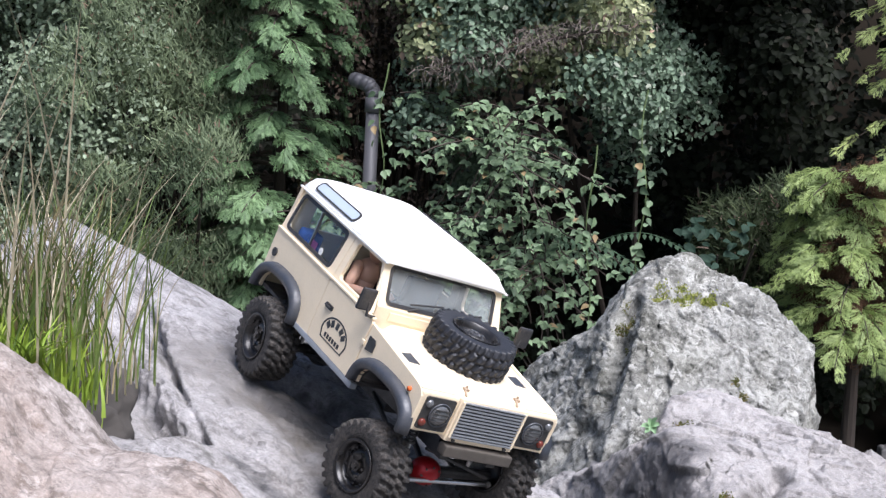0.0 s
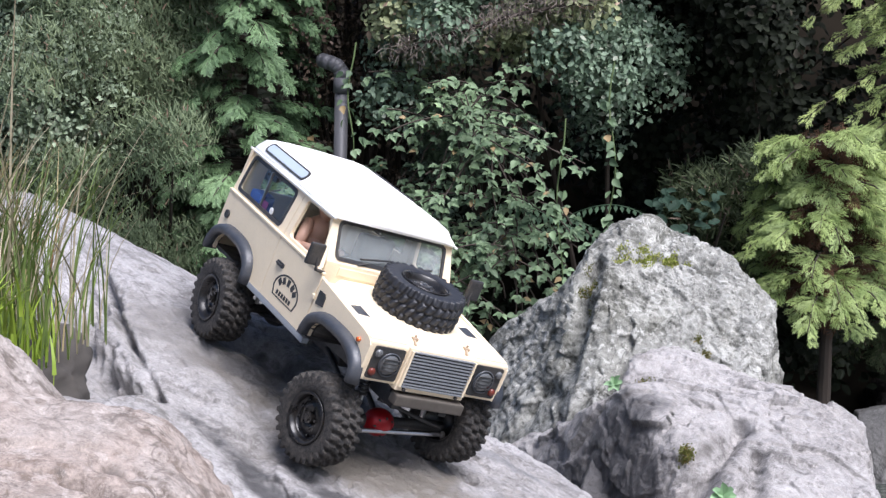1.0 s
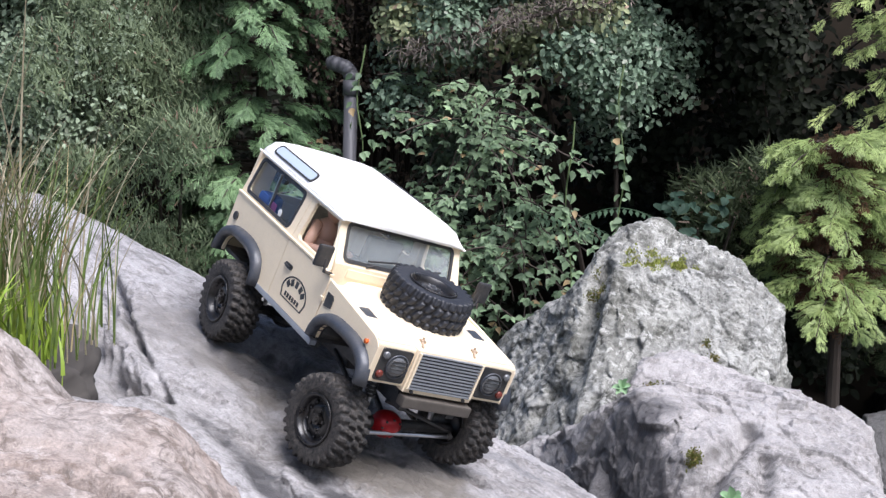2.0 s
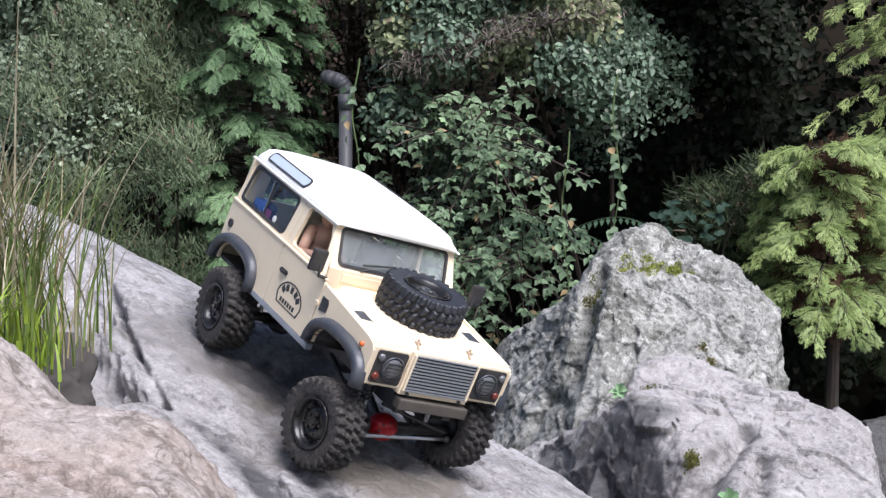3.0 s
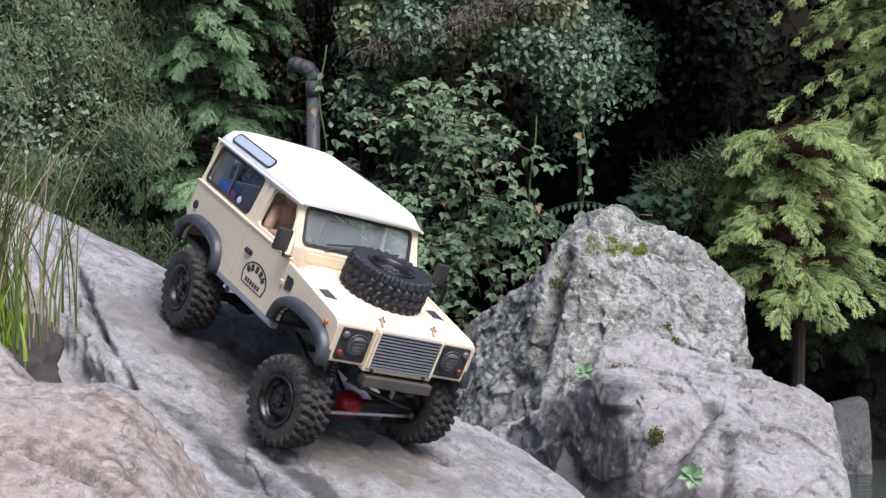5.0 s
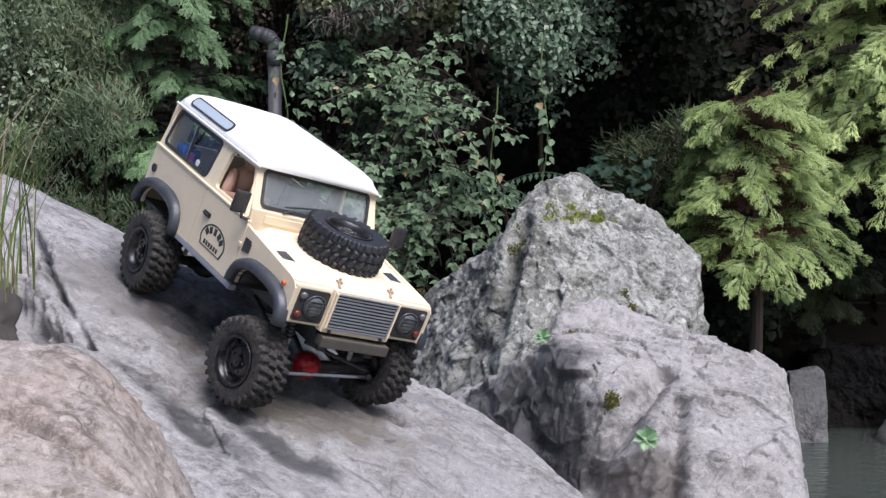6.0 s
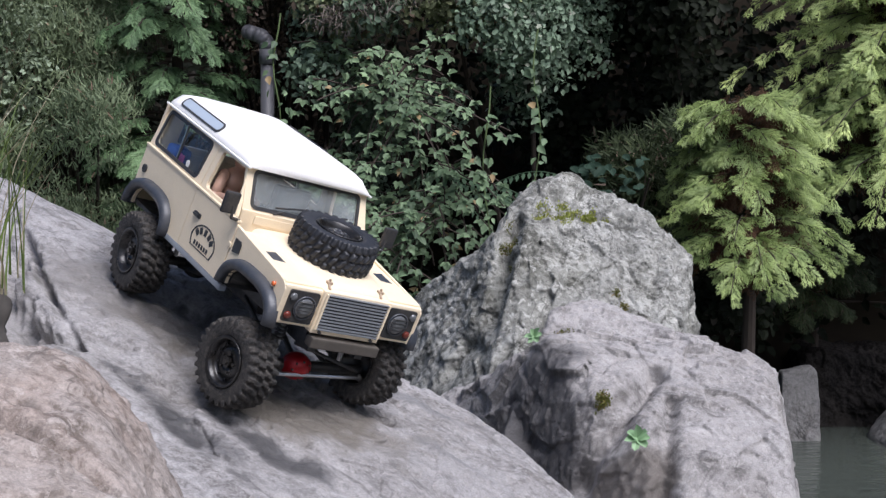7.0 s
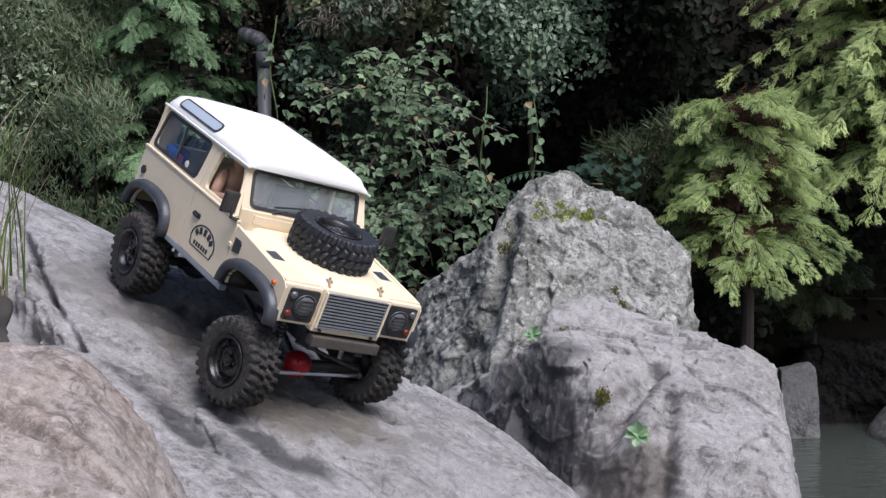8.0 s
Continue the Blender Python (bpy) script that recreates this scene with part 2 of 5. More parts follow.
BOULDER_GROOVES = (
    (((0.145, 2.45, 1.03), (0.122, 2.423, 0.992), (0.111, 2.372, 0.948), (0.081, 2.317, 0.878)), 0.014, 0.034),
    (((0.182, 2.451, 1.038), (0.232, 2.464, 1.047), (0.282, 2.465, 1.057), (0.356, 2.465, 1.041)), 0.011, 0.02),
    (((0.06, 2.29, 0.835), (0.025, 2.32, 0.83), (-0.003, 2.311, 0.784)), 0.014, 0.02),
)
FRONT_GROOVES = (
    (((0.319, 2.028, 0.854), (0.29, 1.95, 0.832), (0.249, 1.88, 0.806), (0.213, 1.871, 0.764), (0.191, 1.874, 0.717)), 0.015, 0.036),
    (((0.333, 1.959, 0.817), (0.301, 1.801, 0.774), (0.283, 1.709, 0.746)), 0.012, 0.028),
)
NEAR_GROOVES = (
    (((-0.30, 0.952, 1.004), (-0.26, 0.946, 0.974), (-0.23, 0.933, 0.95)), 0.008, 0.026),
    (((-0.29, 0.985, 1.002), (-0.282, 0.985, 0.998)), 0.012, 0.014),
)


# ---- rocks: worn blocks, each bounded by a few broken planes, with chipped corners ----
def mixed(ix, iy, iz, salt):
    """Random numbers from 0 to 1 for whole-numbered cells."""
    h = (ix.astype(np.int64) * 73856093) ^ (iy.astype(np.int64) * 19349663) ^ (iz.astype(np.int64) * 83492791) ^ (salt * 2654435761)
    h &= 0xFFFFFFFF
    h = ((h ^ (h >> 15)) * 0x2C1B3C6D) & 0xFFFFFFFF
    h = ((h ^ (h >> 12)) * 0x297A2D39) & 0xFFFFFFFF
    return ((h ^ (h >> 15)) & 0xFFFFFF) / 0xFFFFFF


def waves(p, salt=0):
    """Smooth gradient noise at many points at once, about -1 to 1."""
    i = np.floor(p)
    f = p - i
    u = f * f * f * (f * (f * 6 - 15) + 10)
    out = np.zeros(len(p))
    for dx in (0, 1):
        for dy in (0, 1):
            for dz in (0, 1):
                c = [i[:, k] + o for k, o in enumerate((dx, dy, dz))]
                g = sum((mixed(*c, salt * 3 + k) * 2 - 1) * (f[:, k] - o) for k, o in enumerate((dx, dy, dz)))
                w = (u[:, 0] if dx else 1 - u[:, 0]) * (u[:, 1] if dy else 1 - u[:, 1]) * (u[:, 2] if dz else 1 - u[:, 2])
                out += w * g
    return out * 1.5


def rough_waves(p, octaves, salt=0, gain=0.55):
    return sum(gain ** k * waves(p * 2.0 ** k + 17.3 * k, salt + k) for k in range(octaves))


def flakes(p, salt=0):
    """Broken facets: every cell of the stone tilts its own way."""
    i = np.floor(p - 0.5)
    best = np.full(len(p), 9.0)
    out = np.zeros(len(p))
    for dx in (0, 1):
        for dy in (0, 1):
            for dz in (0, 1):
                c = [i[:, 0] + dx, i[:, 1] + dy, i[:, 2] + dz]
                rel = np.stack([p[:, k] - c[k] - 0.15 - 0.7 * mixed(*c, salt + k) for k in range(3)], 1)
                d = (rel ** 2).sum(1)
                h = sum((mixed(*c, salt + 5 + k) * 2 - 1) * rel[:, k] for k in range(3)) + mixed(*c, salt + 9) - 0.5
                m = d < best
                best[m], out[m] = d[m], h[m]
    return out


def rock_mesh(centre, blocks, cuts, soft=30, rough=(0.012, 0.006, 0.003), seed=0, chips=30, chip=0.97, grain=(20, -35, 0), melt=40.0, grooves=(), facet=(30.0, 0.0), thin=0.25):
    g = np.tan((np.linspace(-1, 1, cuts + 1)) * math.pi / 4)
    a, b = np.meshgrid(g, g, indexing="ij")
    one = np.ones_like(a)
    dirs, faces, base = [], [], 0
    for s in ((one, a, b), (-one, b, a), (b, one, a), (a, -one, b), (a, b, one), (b, a, -one)):
        dirs.append(np.stack([c.ravel() for c in s], 1))
        i, j = np.meshgrid(np.arange(cuts), np.arange(cuts), indexing="ij")
        k = (i * (cuts + 1) + j).ravel() + base
        faces.append(np.stack([k, k + cuts + 1, k + cuts + 2, k + 1], 1))
        base += (cuts + 1) ** 2
    d = np.concatenate(dirs)
    d /= np.linalg.norm(d, axis=1)[:, None]
    d = d + 0.62 * np.array((0, -0.8, 0.6))
    d /= np.linalg.norm(d, axis=1)[:, None]
    gen = np.random.default_rng(seed)
    rs = []
    for planes in blocks:
        q = np.array(planes)
        n = gen.normal(size=(chips, 3))
        n /= np.linalg.norm(n, axis=1)[:, None]
        coarse = d[::7]
        rc = 1 / np.maximum((coarse @ q[:, :3].T / q[:, 3]).max(1), 1e-6)
        h = ((coarse * rc[:, None]) @ n.T).max(0) * gen.uniform(chip - 0.03, 1.0, chips)
        q = np.concatenate([q, np.concatenate([n, h[:, None]], 1)])
        v = np.maximum(d @ q[:, :3].T / q[:, 3], 1e-6)
        top = v.max(1)
        rb = 1 / (top * (((v / top[:, None]) ** soft).sum(1)) ** (1 / soft))
        if len(blocks) > 1:
            rb = rb * (1 + 0.02 * rough_waves(d * rb[:, None] * 7 + len(rs) * 7.3 + seed, 3, seed))
        rs.append(rb)
    r = np.array(rs)
    r = r.max(0) * ((r / r.max(0)) ** melt).sum(0) ** (1 / melt) if len(rs) > 1 else rs[0]
    p = d * r[:, None] + np.array(centre)
    big, mid, fine = rough
    turn = np.array(Euler([radians(t) for t in grain]).to_matrix())
    w = (p @ turn) * np.array((1, 1, thin))
    out = big * rough_waves(p * 5 + seed, 2, seed) + mid * rough_waves(p * 17, 3, seed + 4)
    out += mid * 0.7 * (0.5 - 2.2 * np.abs(waves(w * 22, seed + 8)))
    out += fine * (1.2 * rough_waves(w * 60, 2, seed + 9) + rough_waves(p * 70, 3, seed + 12, 0.7))
    if facet[1]:
        warp = p + 0.25 / facet[0] * np.stack([waves(p * facet[0] * 0.8, seed + 20 + k) for k in range(3)], 1)
        out += facet[1] * flakes(warp * facet[0], seed + 30) + facet[1] * 0.45 * flakes(warp * facet[0] * 2.3, seed + 50)
    for (pts, wide, deep) in grooves:
        far = np.linalg.norm(np.array(pts[0]) - np.array(centre))
        line = [(np.array(q) - np.array(centre)) / np.linalg.norm(np.array(q) - np.array(centre)) for q in pts]
        near = np.where((d @ np.mean(line, axis=0)) > 0.5)[0]
        wob = rough_waves(p[near] * 18, 3, 2) * wide * 0.35
        best = np.full(len(near), 9.0)
        for p0, p1 in zip(line, line[1:]):
            t = np.clip(((d[near] - p0) @ (p1 - p0)) / ((p1 - p0) @ (p1 - p0)), 0, 1)
            best = np.minimum(best, np.linalg.norm(d[near] - p0 - t[:, None] * (p1 - p0), axis=1) * far)
        out[near] -= deep * np.exp(-np.clip((best + wob) / wide, 0, 9) ** 2)
    return p + d * out[:, None], np.concatenate(faces)


def planes(centre, *rows):
    """Bounding planes of a block round centre, from (outward normal, a point on the plane)."""
    out = []
    for n, at in rows:
        n = Vector(n).normalized()
        out.append((*n, n.dot(Vector(at) - Vector(centre))))
    return out


def rock(name, label, centre, blocks, mat, cuts=90, group="", **kw):
    p, f = rock_mesh(centre, blocks, cuts, **kw)
    ob = quads(name, p, f, mat)
    bm = bmesh.new()
    bm.from_mesh(ob.data)
    bmesh.ops.remove_doubles(bm, verts=bm.verts, dist=1e-5)
    bmesh.ops.recalc_face_normals(bm, faces=bm.faces)
    bm.to_mesh(ob.data)
    bm.free()
    ob.data.shade_smooth()
    return tagged(ob, label, "rock", group), p


BC = (0.282, 2.724, 0.786)
LOW, REAR = ((0, 0, -1), (0.28, 2.7, -0.2)), ((0, 1, 0), (0.28, 3.1, 0.8))
PEAK = planes(BC, ((0.30, -0.70, 0.65), (0.236, 2.512, 1.083)), ((-0.65, 0.10, 0.75), (0.165, 2.50, 1.088)), ((-0.27, 0.25, 0.93), (0.24, 2.53, 1.125)),
              ((0.60, 0.10, 0.79), (0.272, 2.53, 1.105)), ((-0.84, 0.10, 0.54), (0.142, 2.50, 1.062)), ((1, 0, 0.1), (0.40, 2.6, 1.0)), ((-0.776, -0.425, 0.466), (0.049, 2.466, 0.912)), LOW, REAR)
RIM = planes(BC, ((0.30, -0.70, 0.65), (0.25, 2.507, 1.075)), ((0.36, 0.30, 0.90), (0.34, 2.53, 1.070)), ((-0.65, 0.10, 0.75), (0.165, 2.50, 1.07)), ((0.9, 0.1, 0.44), (0.394, 2.53, 1.037)), ((1, 0, 0.05), (0.412, 2.53, 1.0)), ((-1, 0, 0.3), (0.15, 2.6, 1.0)), ((-0.776, -0.425, 0.466), (0.049, 2.466, 0.912)), LOW, REAR)
BROW = planes(BC, ((0.34, -0.69, 0.64), (0.246, 2.390, 0.978)), ((0.20, -0.84, 0.50), (0.25, 2.33, 0.90)), ((-0.28, 0.16, 0.95), (0.20, 2.45, 1.042)), ((0.22, 0.16, 0.97), (0.326, 2.45, 1.053)),
              ((-0.92, 0.10, 0.207), (0.115, 2.292, 0.913)), ((0.74, 0, 0.67), (0.43, 2.53, 0.988)), ((0.99, -0.05, 0.1), (0.466, 2.53, 0.88)), ((0.86, -0.42, -0.05), (0.462, 2.47, 0.84)), LOW, REAR)
FLANK = planes(BC, ((-0.776, -0.425, 0.466), (0.046, 2.463, 0.917)), ((-0.54, 0.15, 0.84), (0.055, 2.53, 0.961)), ((-0.85, 0.10, 0.52), (-0.036, 2.53, 0.884)), ((-0.98, 0, 0.2), (-0.058, 2.53, 0.825)),
               ((0.34, -0.69, 0.64), (0.246, 2.44, 0.978)), ((0.45, 0.1, 0.88), (0.125, 2.48, 1.015)), ((1, 0, 0), (0.40, 2.6, 0.8)), LOW, REAR)
BOULDER, BOULDER_P = rock("boulder", "tall pointed grey granite boulder with moss on its ledge", BC, [PEAK, RIM, BROW, FLANK],
    STONE_BOULDER, 165, soft=90, rough=(0.004, 0.005, 0.0022), seed=3, chips=26, chip=0.982, grain=(0, 32, 0), melt=120, grooves=BOULDER_GROOVES, facet=(26.0, 0.006), thin=0.2)
FC = (0.372, 2.303, 0.565)
FRONT, FRONT_P = rock("boulder", "broad grey boulder, its smooth side face darkened with painted shade", FC, [planes(FC,
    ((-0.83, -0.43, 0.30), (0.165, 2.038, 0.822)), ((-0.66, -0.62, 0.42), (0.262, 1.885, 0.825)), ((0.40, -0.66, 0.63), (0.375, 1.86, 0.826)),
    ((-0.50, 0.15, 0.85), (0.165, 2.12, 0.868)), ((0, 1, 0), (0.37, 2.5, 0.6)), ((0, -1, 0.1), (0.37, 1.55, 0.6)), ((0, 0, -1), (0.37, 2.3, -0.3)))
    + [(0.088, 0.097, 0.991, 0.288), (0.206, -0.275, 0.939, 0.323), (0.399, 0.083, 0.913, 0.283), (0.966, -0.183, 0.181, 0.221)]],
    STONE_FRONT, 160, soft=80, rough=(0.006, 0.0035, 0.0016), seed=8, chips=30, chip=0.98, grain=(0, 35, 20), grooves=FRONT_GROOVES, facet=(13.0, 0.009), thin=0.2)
rock("boulder", "small pale boulder wedged between two larger ones", (0.290, 2.385, 0.785), [[
    (0.051, -0.685, 0.727, 0.192), (-0.335, 0.159, 0.929, 0.121), (0.381, 0.099, 0.919, 0.101), (-0.934, 0.168, 0.316, 0.109),
    (1, 0, 0, 0.2), (0, 1, 0, 0.12), (0, 0, -1, 0.8)]],
    STONE_FRONT, 70, soft=60, rough=(0.005, 0.005, 0.002), seed=5, chips=30, chip=0.96, facet=(26.0, 0.004))
NC = (-0.40, 0.98, 0.80)
NEAR_ENDS = (((-1, 0, 0), (-0.75, 1.0, 0.8)), ((0, 1, 0.15), (-0.36, 1.165, 0.98)), ((0, -1, 0.05), (-0.36, 0.62, 0.8)), ((0, 0, -1), (-0.36, 1.0, -0.05)))
NEAR_FALL = (((0.68, 0.10, 0.73), (-0.256, 1.10, 1.005)), ((0.84, 0.12, 0.54), (-0.224, 1.10, 0.966)), ((0.95, 0.14, 0.31), (-0.204, 1.10, 0.925)))
NEAR, NEAR_P = rock("boulder", "rounded tan-grey boulder beside the rock slab", NC, [
    planes(NC, ((0.28, -0.20, 0.94), (-0.284, 0.967, 1.002)), ((0.20, 0.25, 0.95), (-0.34, 1.09, 1.040)), *NEAR_FALL, *NEAR_ENDS),
    planes(NC, ((0.66, -0.10, 0.75), (-0.425, 1.09, 1.084)), ((0.10, -0.30, 0.95), (-0.46, 1.06, 1.105)), *NEAR_FALL, *NEAR_ENDS)],
    STONE_NEAR, 150, soft=30, rough=(0.006, 0.0022, 0.0009), seed=11, chips=24, chip=0.97, grain=(0, 125, 0), grooves=NEAR_GROOVES, facet=(16.0, 0.004), thin=0.8, melt=150)
SLAB, SLAB_P = rock("rock_slab", "large sloping pale grey rock slab under the car", (-0.202, 1.626, 0.684), [[
    (0.313, -0.217, 0.925, 0.278), (0.465, 0.195, 0.863, 0.27), (0.717, 0.144, 0.682, 0.311), (0.627, -0.653, 0.425, 0.397),
    (0.43, 0.20, 0.88, 0.285), (-0.559, -0.135, 0.818, 0.62), (-1, 0, 0, 0.62), (0, 1, 0, 0.3), (0, -1, 0, 0.62), (0, 0, -1, 1.0)]],
    STONE_SLAB, 200, soft=40, rough=(0.005, 0.0035, 0.0012), seed=1, chips=0, grain=(0, 112, -35), grooves=SLAB_GROOVES, facet=(18.0, 0.003), thin=0.2)


# ---- the model car; lengths in the car's own units, x forward from the front axle, scaled to a 1:10 model ----
def part(name, bm, mat, parent, label="", smooth=False):
    ob = link(name, bm, mat, smooth)
    ob.parent = parent
    if label:
        tagged(ob, label)
    return ob


def box(bm, lo, hi, bevel=0.0, seg=2):
    c = [(a + b) / 2 for a, b in zip(lo, hi)]
    s = [abs(b - a) for a, b in zip(lo, hi)]
    r = bmesh.ops.create_cube(bm, size=1, matrix=Matrix.Translation(c) @ Matrix.Diagonal((*s, 1)))
    if bevel:
        es = {e for v in r["verts"] for e in v.link_edges}
        bmesh.ops.bevel(bm, geom=list(es), offset=bevel, segments=seg, affect="EDGES", profile=0.6)
    return bm


def rod(bm, a, b, r, seg=10, r2=None):
    a, b = Vector(a), Vector(b)
    m = Matrix.Translation((a + b) / 2) @ (b - a).to_track_quat("Z", "Y").to_matrix().to_4x4()
    bmesh.ops.create_cone(bm, cap_ends=True, segments=seg, radius1=r, radius2=r if r2 is None else r2, depth=(b - a).length, matrix=m)
    return bm


def tube(bm, pts, r0, r1, seg=6):
    """One bent tapering rod through a row of points."""
    rows = []
    for i, q in enumerate(pts):
        q = Vector(q)
        d = (Vector(pts[min(i + 1, len(pts) - 1)]) - Vector(pts[max(i - 1, 0)])).normalized()
        m = d.to_track_quat("Z", "Y").to_matrix()
        r = r0 + (r1 - r0) * i / (len(pts) - 1)
        rows.append([bm.verts.new(q + m @ Vector((r * math.cos(a), r * math.sin(a), 0))) for a in (2 * math.pi * k / seg for k in range(seg))])
    for a, b in zip(rows, rows[1:]):
        for k in range(seg):
            bm.faces.new((a[k], a[(k + 1) % seg], b[(k + 1) % seg], b[k]))
    bm.faces.new(rows[0][::-1])
    bm.faces.new(rows[-1])
    return bm


def prism(bm, poly, y0, y1):
    """A flat shape in x and z, drawn out from y0 to y1."""
    a = [bm.verts.new((x, y0, z)) for x, z in poly]
    b = [bm.verts.new((x, y1, z)) for x, z in poly]
    bm.faces.new(a)
    bm.faces.new(b[::-1])
    for i in range(len(a)):
        j = (i + 1) % len(a)
        bm.faces.new((a[j], a[i], b[i], b[j]))
    bmesh.ops.recalc_face_normals(bm, faces=bm.faces)
    return bm


def rounded(x0, z0, x1, z1, r, n=4):
    pts = []
    for cx, cz, a0 in ((x1 - r, z1 - r, 0), (x0 + r, z1 - r, 90), (x0 + r, z0 + r, 180), (x1 - r, z0 + r, 270)):
        for i in range(n + 1):
            a = radians(a0 + 90 * i / n)
            pts.append((cx + r * math.cos(a), cz + r * math.sin(a)))
    return pts


def ring_panel(bm, inner, outer, place, depth):
    """A plate with an opening: two outlines of one length, set by place(x, z, d)."""
    rows = [[bm.verts.new(place(*p, d)) for p in o] for o, d in ((outer, 0), (inner, 0), (inner, depth), (outer, depth))]
    n = len(inner)
    for k in range(4):
        a, b = rows[k], rows[(k + 1) % 4]
        for i in range(n):
            j = (i + 1) % n
            vs = []
            for v in (a[i], a[j], b[j], b[i]):
                if v not in vs:
                    vs.append(v)
            bm.faces.new(vs)
    bmesh.ops.remove_doubles(bm, verts=bm.verts, dist=1e-5)
    bmesh.ops.recalc_face_normals(bm, faces=bm.faces)
    return bm


def frame_of(x0, z0, x1, z1, n=4):
    return [p for c in ((x1, z1), (x0, z1), (x0, z0), (x1, z0)) for p in [c] * (n + 1)]


def spread(o, d):
    """Keeps the corner points of an outer outline apart by a hair."""
    n = len(o) // 4
    return [(x + d * (i % n) * (0.01 if i // n in (0, 2) else -0.01), z) for i, (x, z) in enumerate(o)]


def lathe(bm, profile, seg=40, at=(0, 0, 0)):
    """A profile of (radius, y) turned about the y axis."""
    rows = []
    for i in range(seg):
        a = 2 * math.pi * i / seg
        rows.append([bm.verts.new((at[0] + r * math.cos(a), at[1] + y, at[2] + r * math.sin(a))) for r, y in profile])
    for i in range(seg):
        a, b = rows[i], rows[(i + 1) % seg]
        for k in range(len(profile) - 1):
            bm.faces.new((a[k], a[k + 1], b[k + 1], b[k]))
    bmesh.ops.recalc_face_normals(bm, faces=bm.faces)
    return bm


def arch(cx, z0, half, top, n=14):
    """The line of a wheel arch, from its front foot over the top to its rear foot."""
    pts = []
    for i in range(n + 1):
        a = math.pi * i / n
        c, s = math.cos(a), math.sin(a)
        pts.append((cx + half * math.copysign(abs(c) ** 0.75, c), z0 + (top - z0) * abs(s) ** 0.75))
    return pts


def paint(name, c, rough, dirt=0.25):
    n = Nodes(name, rough)
    grime = n.ramp(n.noise(3.5, 6, 0.65), (0.45, 0.0), (0.8, 1.0))
    col = n.mix(n.math("MULTIPLY", grime, dirt), c, (0.20, 0.17, 0.13))
    n.colour(n.mix(n.math("MULTIPLY", n.ramp(n.noise(60, 4), (0.5, 0.0), (0.9, 1.0)), 0.2), col, (0.25, 0.2, 0.15)))
    n.rough(n.ramp(n.noise(8, 5), (0.3, rough * 0.8), (0.8, min(1, rough * 1.7))))
    n.b.inputs["Coat Weight"].default_value = 0.14
    return n.mat


CREAM = paint("cream_paint", (0.84, 0.71, 0.51), 0.36, 0.10)
WHITE = paint("white_paint", (0.86, 0.85, 0.82), 0.4, 0.06)
BLACK = paint("black_plastic", (0.022, 0.023, 0.026), 0.5, 0.25)
FLARE = paint("flare_plastic", (0.035, 0.042, 0.055), 0.42, 0.2)
SILL = paint("sill_metal", (0.30, 0.33, 0.37), 0.4, 0.5)
STEEL = plain("bare_steel", (0.52, 0.52, 0.53), 0.3, 1.0, 0.3, 12)
GRILLE = plain("grille_grey", (0.40, 0.42, 0.45), 0.35, 0.6, 0.2, 12)
BUMPER = plain("bumper_metal", (0.17, 0.15, 0.13), 0.55, 0.5, 0.5, 9)
RED = plain("red_anodised", (0.42, 0.012, 0.018), 0.35, 0.25, 0.4, 8)
AMBER = plain("amber_lens", (0.75, 0.16, 0.04), 0.2, 0, 0.1, 10)
REDLENS = plain("red_lens", (0.14, 0.03, 0.02), 0.2, 0, 0.1, 10)
CLEAR = plain("lamp_glass", (0.17, 0.175, 0.18), 0.12, 0.3, 0.3, 30)
SKIN = plain("doll_plastic", (0.66, 0.41, 0.30), 0.5, 0, 0.25, 6)
BLUE = plain("blue_cloth", (0.02, 0.09, 0.42), 0.7, 0, 0.3, 6)
RUB = Nodes("tyre_rubber", 0.75)
RUB.colour(RUB.mix(RUB.ramp(RUB.noise(16, 7, 0.75), (0.42, 0.0), (0.66, 1.0)), (0.016, 0.016, 0.016), (0.085, 0.074, 0.064)))
RUB.bump(RUB.noise(45, 5), 0.4, 0.01)
RUB = RUB.mat
BRASS = plain("dull_brass", (0.50, 0.38, 0.27), 0.45, 0.1, 0.3, 12)
RIM = paint("rim_black", (0.008, 0.008, 0.009), 0.28, 0.1)
CLEAN_RUB = plain("clean_rubber", (0.022, 0.024, 0.030), 0.5, 0, 0.35, 12)
# opaque pale blue in place of sky mirrored by the roof windows
SKY_PANE = plain("sky_coloured_pane", (0.42, 0.49, 0.57), 0.15, 0.0, 0.15, 4)
GLASS = Nodes("tinted_glass", 0.0)
GLASS.colour((0.74, 0.79, 0.80))
GLASS.b.inputs["Transmission Weight"].default_value = 1.0
GLASS.b.inputs["IOR"].default_value = 1.45
GLASS = GLASS.mat
# pale see-through veil: the sky's reflection put into the windscreen's colour
VEILED = Nodes("veiled_windscreen", 0.04)
VEILED.colour((0.40, 0.44, 0.45))
VEILED.put(VEILED.b, "Alpha", VEILED.ramp(VEILED.noise(2.5, 4), (0.3, 0.16), (0.7, 0.34)))
VEILED = VEILED.mat

CAR = Matrix(((0.538, 0.7545, 0.3759, -0.1454), (-0.7781, 0.616, -0.1229, 1.4303), (-0.3242, -0.2264, 0.9185, 0.9578), (0, 0, 0, 1)))
CAR = CAR @ Matrix.Scale(0.09585, 4) @ Matrix.Translation((0, 0.03, 0))
car = tagged(new("toy_car"), "cream model off-road car with white roof and muddy tyres", "toy car")
car.matrix_world = CAR


